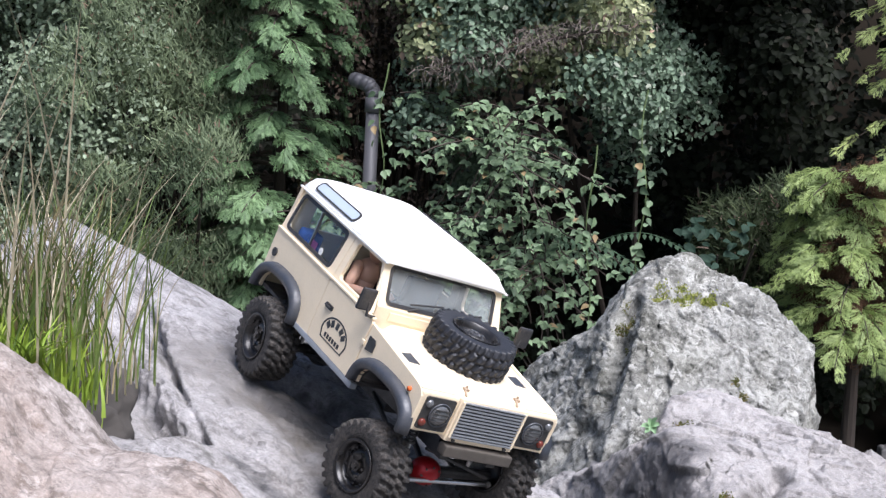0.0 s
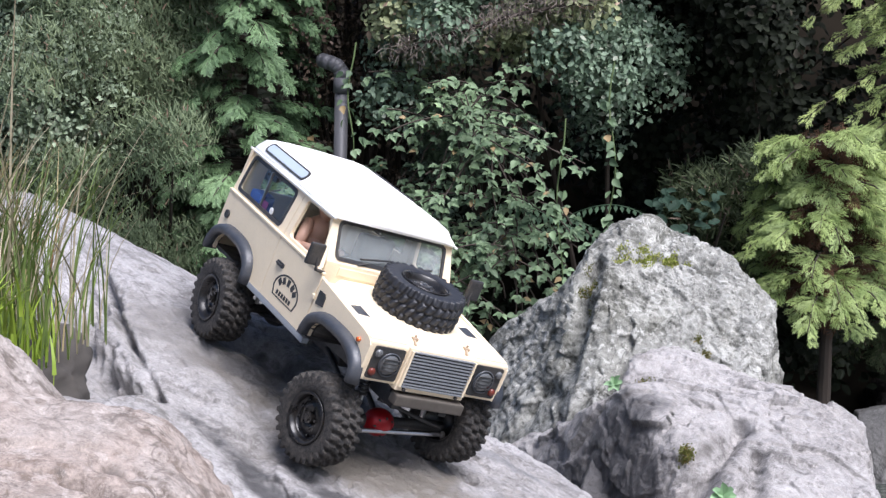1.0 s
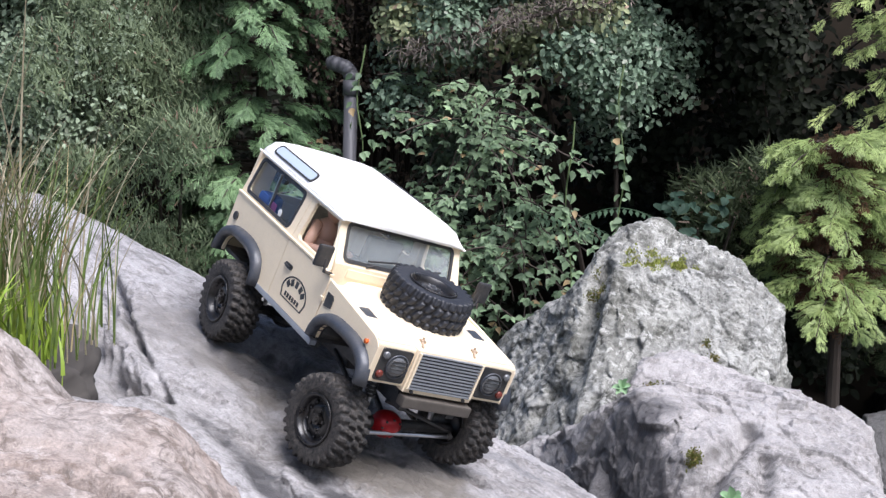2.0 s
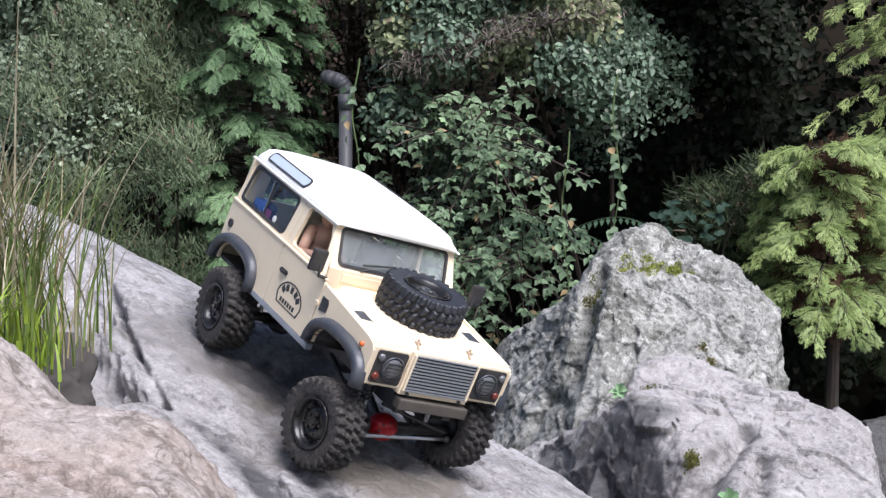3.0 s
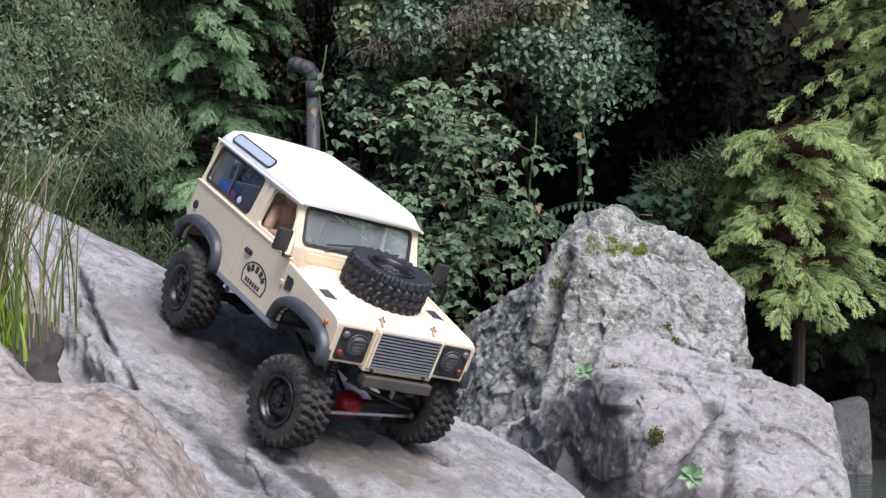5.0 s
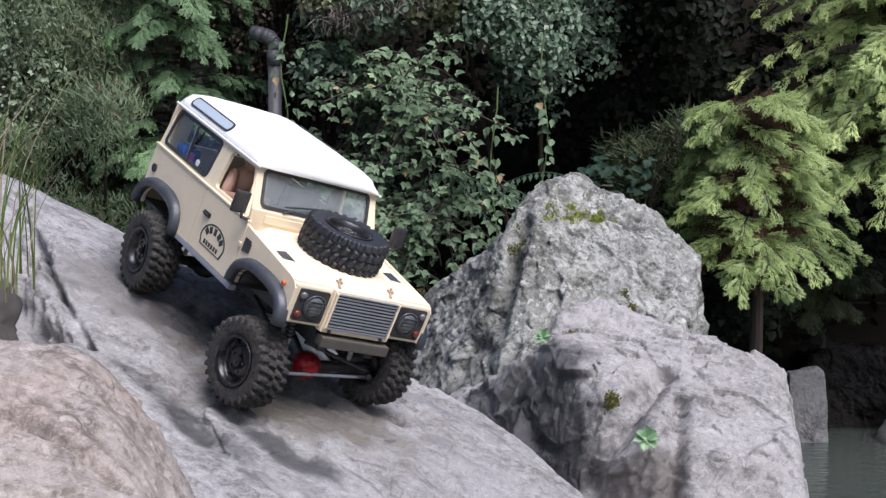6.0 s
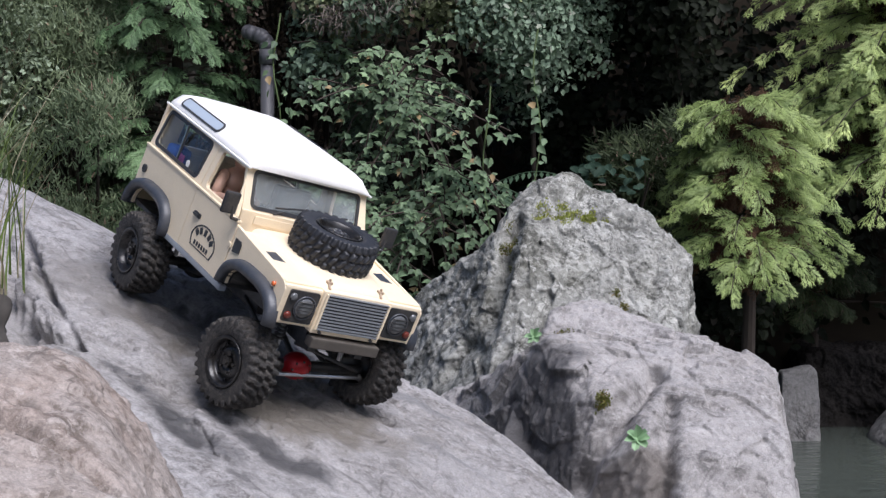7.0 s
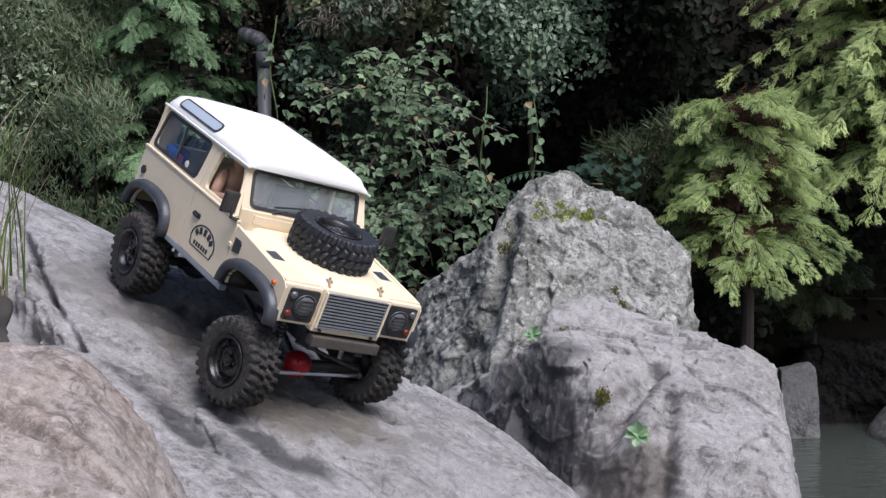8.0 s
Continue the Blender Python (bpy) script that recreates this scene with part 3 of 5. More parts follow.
def tyre_mesh(R=0.47, W=0.18, seg=300):
    """One moulded tyre: staggered tread blocks and shoulder lugs raised from a rounded carcass, crusted with dried mud."""
    side = [(0.245, -0.80), (0.262, -0.93), (0.30, -1.01), (0.345, -1.04), (0.375, -1.035), (0.395, -1.02), (0.41, -1.0)]
    tread = [(0.437 - 0.022 * abs(u) ** 4, u * 0.97) for u in np.linspace(-1, 1, 37)]
    line = np.array(side + tread + [(r, -y) for r, y in side[::-1]] + [(0.238, 0.4), (0.238, -0.4)])
    r, y = line[:, 0], line[:, 1] * W
    a = np.linspace(0, 2 * math.pi, seg, endpoint=False)
    A, Y = np.meshgrid(a, y, indexing="ij")
    Rr = np.broadcast_to(r, A.shape)
    u = np.abs(Y) / W
    step = lambda v, lo, hi: np.clip((v - lo) / (hi - lo), 0, 1)
    tooth = lambda n, shift, fill: step(fill - np.abs(((A * n / (2 * math.pi) + shift) % 1) - 0.5) * 2, 0.0, 0.22)
    slant = np.sign(Y) * u * 0.9
    mid = tooth(28, slant + np.where(Y > 0, 0.5, 0.0), 0.70) * step(u, 0.02, 0.07) * step(0.52 - u, 0.0, 0.05)
    rim = tooth(28, slant * 0.4 + np.where(Y > 0, 0.1, 0.6), 0.66) * step(u, 0.55, 0.60) * step(1.04 - u, 0.0, 0.04) * step(Rr, 0.385, 0.41)
    lug = np.maximum(mid, rim) * step(Rr, 0.36, 0.40)
    pos = np.stack([np.cos(A), Y * 3, np.sin(A)], 2).reshape(-1, 3)
    crust = rough_waves(pos * 9, 3, 5).reshape(A.shape)
    Rr = Rr + 0.036 * lug + 0.005 * crust * step(Rr, 0.26, 0.36)
    Y = Y + np.sign(Y) * 0.008 * rim * (u > 0.9)
    v = np.stack([Rr * np.cos(A), Y, Rr * np.sin(A)], 2).reshape(-1, 3)
    m = len(line)
    i, j = np.meshgrid(np.arange(seg), np.arange(m), indexing="ij")
    i2, j2 = (i + 1) % seg, (j + 1) % m
    f = np.stack([i * m + j, i * m + j2, i2 * m + j2, i2 * m + j], 2).reshape(-1, 4)
    return v, f


TYRE = tyre_mesh()


def wheel(parent, centre, turn, rubber, flat=False):
    hub = new("wheel")
    hub.parent = parent
    hub.matrix_basis = pose(*centre, *turn)
    quads("tyre", *TYRE, rubber, hub, "chunky black off-road tyre with block tread")
    for side in (-1,):
        bm = bmesh.new()
        s = side
        lathe(bm, [(0.25, s * 0.165), (0.268, s * 0.178), (0.262, s * 0.19), (0.235, s * 0.175), (0.225, s * 0.12), (0.21, s * 0.09), (0.185, s * 0.085),
                   (0.165, s * 0.11), (0.12, s * 0.125), (0.085, s * 0.12), (0.07, s * 0.10), (0.0, s * 0.10)], 36)
        lathe(bm, [(0.25, 0.165), (0.268, 0.178), (0.235, 0.16), (0.21, 0.0), (0.0, 0.0)], 24)
        for i in range(10):
            a = 2 * math.pi * i / 10
            c = (0.187 * math.cos(a), s * 0.088, 0.187 * math.sin(a))
            rod(bm, c, (c[0], s * 0.108, c[2]), 0.018, 8)
        rim = part("rim", bm, RIM, hub, "black steel rim", True)
        bm = bmesh.new()
        rod(bm, (0, s * 0.10, 0), (0, s * 0.15, 0), 0.055, 14)
        rod(bm, (0, s * 0.15, 0), (0, s * 0.17, 0), 0.03, 6)
        part("hub_cap", bm, RIM if not flat else STEEL, rim)
        for i in range(5):
            a = 2 * math.pi * (i + 0.3) / 5
            bm = bmesh.new()
            c = (0.10 * math.cos(a), s * 0.118, 0.10 * math.sin(a))
            rod(bm, c, (c[0], s * 0.145, c[2]), 0.017, 6)
            part("wheel_nut", bm, RIM if not flat else STEEL, rim)
    return hub


wheel(car, (0.23, -0.84, 0.02), (0, 12, 9), RUB)
wheel(car, (-2.40, -0.84, 0.12), (4, 40, 0), RUB)
wheel(car, (0.13, 0.80, 0.20), (0, 25, 189), RUB)
wheel(car, (-2.38, 0.80, 0.26), (0, 5, 180), RUB)
wheel(car, (-0.17, 0.03, 1.345), (-90, 3.0, 0), CLEAN_RUB, True)

# sides
F_ARCH = arch(0.03, 0.60, 0.50, 0.86)
R_ARCH = arch(-2.52, 0.52, 0.46, 0.80)
for s in (-1, 1):
    y0, y1 = s * 0.88, s * 0.84
    wing = [(0.60, 0.655), (F_ARCH[0][0], 0.655)] + F_ARCH + [(-0.60, 0.56), (-0.60, 1.195), (0.45, 1.095), (0.55, 1.07), (0.60, 1.02)]
    w_ob = part("front_wing", prism(bmesh.new(), wing, y0, y1), CREAM, car)
    tub = [(-1.66, 0.55), (R_ARCH[0][0], 0.55)] + R_ARCH + [(-3.08, 0.56), (-3.08, 1.225), (-1.66, 1.225)]
    t_ob = part("rear_quarter_panel", prism(bmesh.new(), tub, y0, y1), CREAM, car)
    bm = bmesh.new()
    prism(bm, rounded(-1.645, 0.555, -0.615, 1.215, 0.03), s * 0.884, s * 0.845)
    door = part("door", bm, CREAM, car)
    bm = prism(bmesh.new(), rounded(-1.52, 0.955, -1.36, 1.01, 0.02), s * 0.886, s * 0.90)
    box(bm, (-1.50, s * 0.90, 0.975), (-1.38, s * 0.925, 0.995), 0.008)
    part("door_handle", bm, BLACK, door)
    for z in (0.68, 0.98):
        part("hinge", box(bmesh.new(), (-0.64, s * 0.883, z - 0.025), (-0.58, s * 0.905, z + 0.025), 0.008), CREAM, door)
    # round emblem on the door: an arched outline with plain bars
    em = [(-1.40, 0.66), (-0.90, 0.66)] + [(-1.15 + 0.29 * math.cos(radians(a)), 0.76 + 0.19 * math.sin(radians(a))) for a in range(0, 181, 15)]
    bm = bmesh.new()
    ein = [(-1.15 + (x + 1.15) * 0.92, 0.77 + (z - 0.77) * 0.90) for x, z in em]
    ring_panel(bm, ein, em, lambda x, z, d: (x, s * (0.8845 + d), z), 0.003)
    for i in range(5):
        a = radians(150 - 30 * i)
        m = Matrix.Translation((-1.15 + 0.2 * math.cos(a), s * 0.886, 0.775 + 0.105 * math.sin(a))) @ pose(0, 0, 0, 0, -math.degrees(a) + 90, 0)
        bmesh.ops.create_cube(bm, size=1, matrix=m @ Matrix.Diagonal((0.06, 0.003, 0.075, 1)))
    for i in range(6):
        box(bm, (-1.33 + i * 0.06, s * 0.8845, 0.69), (-1.29 + i * 0.06, s * 0.8875, 0.74))
    part("door_emblem", bm, BLACK, door, "black outlined arched emblem with plain bars")
    # flares
    for nm, (cx, z0, half, top), host in (("front", (0.03, 0.60, 0.50, 0.86), w_ob), ("rear", (-2.52, 0.50, 0.48, 0.80), t_ob)):
        bm = bmesh.new()
        n = 18
        inner, mid, outer = arch(cx, z0, half, top, n), arch(cx, z0, half + 0.055, top + 0.06, n), arch(cx, z0, half + 0.105, top + 0.115, n)
        rows = []
        for i in range(n + 1):
            sec = [(inner[i], 0.82), (inner[i], 0.965), (mid[i], 0.985), ((outer[i][0] * 0.7 + mid[i][0] * 0.3, outer[i][1] * 0.7 + mid[i][1] * 0.3), 0.955), (outer[i], 0.885), (outer[i], 0.86)]
            rows.append([bm.verts.new((p[0], s * y, p[1])) for p, y in sec])
        for a, b in zip(rows, rows[1:]):
            for k in range(6):
                bm.faces.new((a[k], a[(k + 1) % 6], b[(k + 1) % 6], b[k]))
        bm.faces.new(rows[0])
        bm.faces.new(rows[-1][::-1])
        bmesh.ops.recalc_face_normals(bm, faces=bm.faces)
        part("wheel_arch_flare", bm, FLARE, host, "dark plastic wheel arch flare", True)
    part("sill", box(bmesh.new(), (-2.02, s * 0.80, 0.485), (-0.52, s * 0.885, 0.552), 0.012), SILL, car, "worn grey metal sill")
    part("waist_trim", box(bmesh.new(), (-3.085, s * 0.845, 1.222), (-0.62, s * 0.895, 1.25), 0.008), CREAM, car)
    part("side_vent", prism(bmesh.new(), [(-0.545, 0.93), (-0.40, 0.955), (-0.40, 1.05), (-0.43, 1.085), (-0.545, 1.085)], s * 0.883, s * 0.892), BLACK, w_ob, "black side air vent")
    bm = rod(bmesh.new(), (0.40, s * 0.88, 0.985), (0.40, s * 0.908, 0.985), 0.024, 14)
    part("side_indicator", bm, AMBER, w_ob, "small amber indicator", True)
    bm = box(bmesh.new(), (-0.60, s * 0.42, 1.06), (0.55, s * 0.87, 1.11), 0.01)
    for v in bm.verts:
        v.co.z += 0.075 * (0.55 - v.co.x) / 1.15 - 0.02
    part("wing_top", bm, CREAM, w_ob)
    bm = prism(bmesh.new(), [(-0.10, -0.07), (0.08, -0.07), (0.10, 0.07), (-0.13, 0.07)], 0, 0.006)
    bm.transform(Matrix.Translation((-0.02, s * 0.70, 1.121)) @ pose(-90, 0, 0, -90, 0, 0).normalized().to_3x3().to_4x4() @ pose(0, 0, 0))
    for v in bm.verts:
        v.co.z = 1.123 + 0.065 * -(v.co.x + 0.02) + (0.006 if v.co.z > 1.12 else 0)
    part("wing_vent", bm, FLARE, w_ob, "dark grey air vent on the wing top")
    # upper sides, leaning inwards
    lean = lambda x, z, d, s=s: (x, s * (0.865 - (z - 1.25) * 0.15 - d), z)
    inner = rounded(-2.96, 1.29, -1.80, 1.715, 0.06)
    part("window_frame", ring_panel(bmesh.new(), inner, spread(frame_of(-3.06, 1.25, -1.66, 1.775), 0.01), lean, 0.05), CREAM, car)
    bm = bmesh.new()
    ring_panel(bm, rounded(-2.93, 1.315, -1.83, 1.69, 0.05), rounded(-2.975, 1.275, -1.785, 1.73, 0.07), lambda x, z, d: lean(x, z, d - 0.006), 0.012)
    pane_rim = part("window_seal", bm, BLACK, car)
    bm = bmesh.new()
    ring_panel(bm, [(-2.38 + (x + 2.38) * 0.02, 1.5 + (z - 1.5) * 0.02) for x, z in inner], inner, lambda x, z, d: lean(x, z, d + 0.02), 0.01)
    part("side_window", bm, GLASS, car, "tinted side window pane").visible_shadow = False
    part("window_bar", prism(bmesh.new(), [(-2.40, 1.30), (-2.38, 1.30), (-2.38, 1.71), (-2.40, 1.71)], s * 0.815, s * 0.845), STEEL, car)
    dwin = rounded(-1.55, 1.28, -0.84, 1.72, 0.05)
    dwin = [(x - 0.06 + (0.15 * (1.72 - z) / 0.44 - 0.06 if x > -1.2 else 0.06), z) for x, z in dwin]
    dout = spread(frame_of(-1.65, 1.25, -0.80, 1.775), 0.01)
    dout = [(x + (0.225 * (1.775 - z) / 0.525 - 0.18 if x > -1.2 else 0), z) for x, z in dout]
    part("door_frame", ring_panel(bmesh.new(), dwin, dout, lean, 0.045), CREAM, door)
    # mirror on a bent arm
    bm = bmesh.new()
    rod(bm, (-0.66, s * 0.86, 1.24), (-0.60, s * 1.0, 1.27), 0.018)
    rod(bm, (-0.60, s * 1.0, 1.27), (-0.62, s * 1.02, 1.40), 0.016)
    mir = part("mirror_arm", bm, BLACK, car)
    part("mirror", box(bmesh.new(), (-0.66, s * 0.96, 1.30), (-0.61, s * 1.14, 1.54), 0.025), BLACK, mir, "black wing mirror")

# roof
bm = bmesh.new()
rows = []
for x, drop, inset in ((-3.11, 0.12, 0.05), (-3.07, 0.035, 0.02), (-2.95, 0.005, 0.0), (-1.9, 0.0, 0.0), (-1.25, 0.01, 0.0), (-1.02, 0.035, 0.0), (-0.92, 0.09, 0.01), (-0.90, 0.17, 0.02)):
    sec = [(0.80, 1.765), (0.805, 1.79), (0.775, 1.84), (0.70, 1.93), (0.60, 1.955), (0.45, 1.97), (0.0, 1.975)]
    line = [(y - inset, max(1.765, z - drop * (z - 1.765) / 0.21)) for y, z in sec]
    line = line + [(-y, z) for y, z in line[-2::-1]]
    rows.append([bm.verts.new((x, y, z)) for y, z in line])
for a, b in zip(rows, rows[1:]):
    for k in range(len(a) - 1):
        bm.faces.new((a[k], b[k], b[k + 1], a[k + 1]))
bm.faces.new(rows[0])
bm.faces.new(rows[-1][::-1])
for a, b in zip(rows, rows[1:]):
    bm.faces.new((a[0], a[-1], b[-1], b[0]))
bmesh.ops.recalc_face_normals(bm, faces=bm.faces)
roof = part("roof", bm, WHITE, car, "white painted roof", True)
for s in (-1, 1):
    part("gutter", box(bmesh.new(), (-3.10, s * 0.79, 1.752), (-0.90, s * 0.825, 1.775), 0.006), WHITE, roof)
    bm = bmesh.new()
    al = rounded(-2.82, -0.052, -1.86, 0.052, 0.045)
    prism(bm, al, -0.008, 0.008)
    bm.transform(Matrix.Translation((0, s * 0.742, 1.888)) @ pose(0, 0, 0, s * 40, 0, 0))
    seal = prism(bmesh.new(), rounded(-2.85, -0.072, -1.83, 0.072, 0.06), -0.006, 0.004)
    seal.transform(Matrix.Translation((0, s * 0.742, 1.888)) @ pose(0, 0, 0, s * 40, 0, 0))
    part("roof_window_seal", seal, BLACK, roof)
    part("roof_light_window", bm, SKY_PANE, roof, "narrow roof side window coloured pale blue for reflected sky", False)

# hood, bulkhead, windscreen
bm = bmesh.new()
rows = []
for x, half, z in ((-0.76, 0.60, 1.145), (-0.5, 0.575, 1.175), (0.1, 0.51, 1.135), (0.44, 0.465, 1.105), (0.54, 0.455, 1.085)):
    line = [(half + 0.05, z - 0.055), (half + 0.02, z - 0.05), (half - 0.03, z + 0.015), (half - 0.08, z + 0.03), (0.2, z + 0.034), (0, z + 0.035)]
    line = line + [(-y, q) for y, q in line[-2::-1]]
    rows.append([bm.verts.new((x, y, q)) for y, q in line])
for a, b in zip(rows, rows[1:]):
    for k in range(len(a) - 1):
        bm.faces.new((a[k], b[k], b[k + 1], a[k + 1]))
last = [bm.verts.new((v.co.x + 0.015, v.co.y, v.co.z - 0.05)) for v in rows[-1]]
for k in range(len(last) - 1):
    bm.faces.new((rows[-1][k], last[k], last[k + 1], rows[-1][k + 1]))
bmesh.ops.recalc_face_normals(bm, faces=bm.faces)
hood = part("hood", bm, CREAM, car, "", True)
for s in (-1, 1):
    bm = box(bmesh.new(), (0.47, s * 0.33 - 0.03, 1.12), (0.53, s * 0.33 + 0.03, 1.15), 0.008)
    rod(bm, (0.53, s * 0.33 - 0.02, 1.13), (0.57, s * 0.33 - 0.01, 1.09), 0.014)
    rod(bm, (0.50, s * 0.33, 1.145), (0.50, s * 0.33, 1.175), 0.013)
    part("hood_latch", bm, BRASS, hood, "small brassy metal hood latch")
    bm = box(bmesh.new(), (-0.72, s * 0.47 - 0.05, 1.15), (-0.64, s * 0.47 + 0.05, 1.18), 0.012)
    part("hood_hinge", bm, CREAM, hood)
    bm = box(bmesh.new(), (-0.765, s * 0.37 - 0.26, 1.205), (-0.752, s * 0.37 + 0.26, 1.30), 0.006)
    part("vent_flap", bm, CREAM, car)
part("bulkhead", box(bmesh.new(), (-0.82, -0.80, 1.06), (-0.762, 0.80, 1.345), 0.015), CREAM, car)


def screen(y, q, d):
    return (-0.775 - 0.20 * (q - 1.33) / 0.44 - d, y, q)


win = rounded(-0.70, 1.375, 0.70, 1.74, 0.06)
sc = spread(frame_of(-0.80, 1.33, 0.80, 1.765), 0.01)
part("windscreen_frame", ring_panel(bmesh.new(), win, sc, screen, 0.05), CREAM, car)
bm = ring_panel(bmesh.new(), rounded(-0.68, 1.395, 0.68, 1.72, 0.05), rounded(-0.715, 1.36, 0.715, 1.752, 0.07), lambda y, q, d: screen(y, q, d - 0.008), 0.014)
part("windscreen_seal", bm, BLACK, car, "black rubber windscreen seal")
bm = ring_panel(bmesh.new(), [(y * 0.02, 1.55 + (q - 1.55) * 0.02) for y, q in win], win, lambda y, q, d: screen(y, q, d + 0.02), 0.01)
part("windscreen", bm, VEILED, car, "clear windscreen with a pale painted veil for reflections").visible_shadow = False
for y0, y1 in ((-0.42, 0.02), (0.12, 0.55)):
    bm = bmesh.new()
    rod(bm, (-0.765, y0, 1.36), (-0.785, y0 + 0.12, 1.40), 0.01, 6)
    rod(bm, (-0.795, y0 + 0.02, 1.425), (-0.815, y1, 1.475), 0.012, 6)
    part("wiper", bm, BLACK, car)

# front: wing fronts with lamps, grille, lower panel
for s in (-1, 1):
    bm = box(bmesh.new(), (0.53, s * 0.40, 0.655), (0.60, s * 0.875, 1.07), 0.025)
    front = part("wing_front", bm, CREAM, car)
    a, b = sorted((s * 0.455, s * 0.815))
    bm = bmesh.new()
    prism(bm, rounded(a, 0.695, b, 1.035, 0.025), 0, 0.02)
    bm.transform(Matrix.Translation((0.622, 0, 0)) @ Matrix.Rotation(radians(90), 4, "Z"))
    lampbox = part("lamp_surround", bm, BLACK, front, "black square lamp surround")
    cy = s * 0.60
    bm = lathe(bmesh.new(), [(0.125, 0.0), (0.13, 0.018), (0.112, 0.022), (0.112, 0.01)], 28)
    bm.transform(Matrix.Translation((0.62, cy, 0.865)) @ Matrix.Rotation(radians(-90), 4, "Z"))
    part("lamp_ring", bm, FLARE, lampbox, "", True)
    bm = lathe(bmesh.new(), [(0.112, 0.008), (0.09, 0.03), (0.05, 0.042), (0.0, 0.046)], 28)
    bm.transform(Matrix.Translation((0.62, cy, 0.865)) @ Matrix.Rotation(radians(-90), 4, "Z"))
    part("headlight", bm, CLEAR, lampbox, "round clear headlight", True)
    for k in range(4):
        bm = box(bmesh.new(), (0.655, cy - 0.10, 0.80 + k * 0.042), (0.668, cy + 0.10, 0.808 + k * 0.042))
        part("lamp_guard_bar", bm, BLACK, lampbox)
    for z, m, lab in ((0.965, CLEAR, "small round clear side lamp"), (0.765, REDLENS, "small round red lamp")):
        bm = lathe(bmesh.new(), [(0.042, 0.0), (0.042, 0.015), (0.03, 0.03), (0.0, 0.034)], 18)
        bm.transform(Matrix.Translation((0.62, s * 0.765, z)) @ Matrix.Rotation(radians(-90), 4, "Z"))
        part("side_lamp", bm, m, lampbox, lab, True)
panel = part("grille_panel", box(bmesh.new(), (0.52, -0.43, 0.62), (0.635, 0.43, 1.085), 0.012), CREAM, car)
bm = box(bmesh.new(), (0.628, -0.385, 0.69), (0.640, 0.385, 1.045))
back = part("grille_backing", bm, BLACK, panel)
for k in range(10):
    z = 0.71 + k * 0.0345
    bm = box(bmesh.new(), (0.638, -0.385, z - 0.009), (0.660, 0.385, z + 0.009), 0.004)
    part("grille_slat", bm, GRILLE, back)
for y0, y1, z0, z1 in ((-0.41, -0.385, 0.67, 1.06), (0.385, 0.41, 0.67, 1.06), (-0.385, 0.385, 1.045, 1.06), (-0.385, 0.385, 0.67, 0.69)):
    part("grille_edge", box(bmesh.new(), (0.634, y0, z0), (0.664, y1, z1), 0.004), GRILLE if z1 - z0 < 0.1 else CREAM, panel)
for y in (-0.33, 0.33):
    part("panel_bolt", rod(bmesh.new(), (0.63, y, 0.645), (0.66, y, 0.645), 0.018, 8), BLACK, panel)
# bumper and underside
bm = box(bmesh.new(), (0.56, -0.40, 0.475), (0.69, 0.46, 0.59), 0.018)
part("bumper", bm, BUMPER, car, "short scuffed dark metal bumper")
for s in (-1, 1):
    part("chassis_rail", box(bmesh.new(), (-3.0, s * 0.30 - 0.05, 0.40), (0.60, s * 0.30 + 0.05, 0.54), 0.01), BLACK, car)
    for x, w in ((0.18, s * 0.42), (-2.38, s * 0.42)):
        bm = rod(bmesh.new(), (x, w, 0.12), (x - 0.08, w * 0.95, 0.80), 0.028)
        damper = part("damper", bm, STEEL, car, "coil-over damper")
        bm = bmesh.new()
        for k in range(9):
            t = 0.30 + k * 0.06
            c = Vector((x - 0.08 * t, w, 0.12 + 0.68 * t))
            rod(bm, c, c + Vector((-0.003, 0, 0.022)), 0.058, 12)
        part("spring", bm, BLACK, damper)
    rod_bm = rod(bmesh.new(), (0.10, s * 0.34, 0.08), (-1.0, s * 0.22, 0.30), 0.026)
    part("link_arm", rod_bm, BLACK, car)
    part("link_arm", rod(bmesh.new(), (-2.34, s * 0.34, 0.06), (-1.3, s * 0.22, 0.30), 0.026), BLACK, car)
    # inner wheel arch liners
    for x0, x1, z0 in ((-0.56, 0.52, 0.86), (-3.0, -2.02, 0.80)):
        bm = box(bmesh.new(), (x0, s * 0.36, z0 + 0.02), (x1, s * 0.835, z0 + 0.06), 0.01)
        box(bm, (x0, s * 0.35, 0.55), (x1, s * 0.38, z0 + 0.04))
        part("arch_liner", bm, BLACK, car)
for x, a, b, m in ((0.18, 0.03, 0.11, RED), (-2.38, 0.11, 0.09, BLACK)):
    bm = rod(bmesh.new(), (x, -0.72, a), (x, 0.72, b), 0.06, 14)
    axle = part("axle", bm, BLACK, car)
    bm = bmesh.new()
    bmesh.ops.create_uvsphere(bm, u_segments=20, v_segments=12, radius=0.15, matrix=Matrix.Translation((x + 0.03, -0.12, (a + b) / 2)) @ Matrix.Diagonal((1.0, 1.15, 1.0, 1)))
    part("differential", bm, m, axle, "red anodised differential cover" if m is RED else "", True)
    for k in range(8):
        an = 2 * math.pi * k / 8
        c = Vector((x + 0.13, -0.12 + 0.11 * math.cos(an), (a + b) / 2 + 0.10 * math.sin(an)))
        part("bolt", rod(bmesh.new(), c, c + Vector((0.025, 0, 0)), 0.012, 6), BLACK, axle)
bm = rod(bmesh.new(), (0.36, -0.62, 0.0), (0.30, 0.66, 0.07), 0.024)
tie = part("steering_rod", bm, STEEL, car, "shiny steel steering rod")
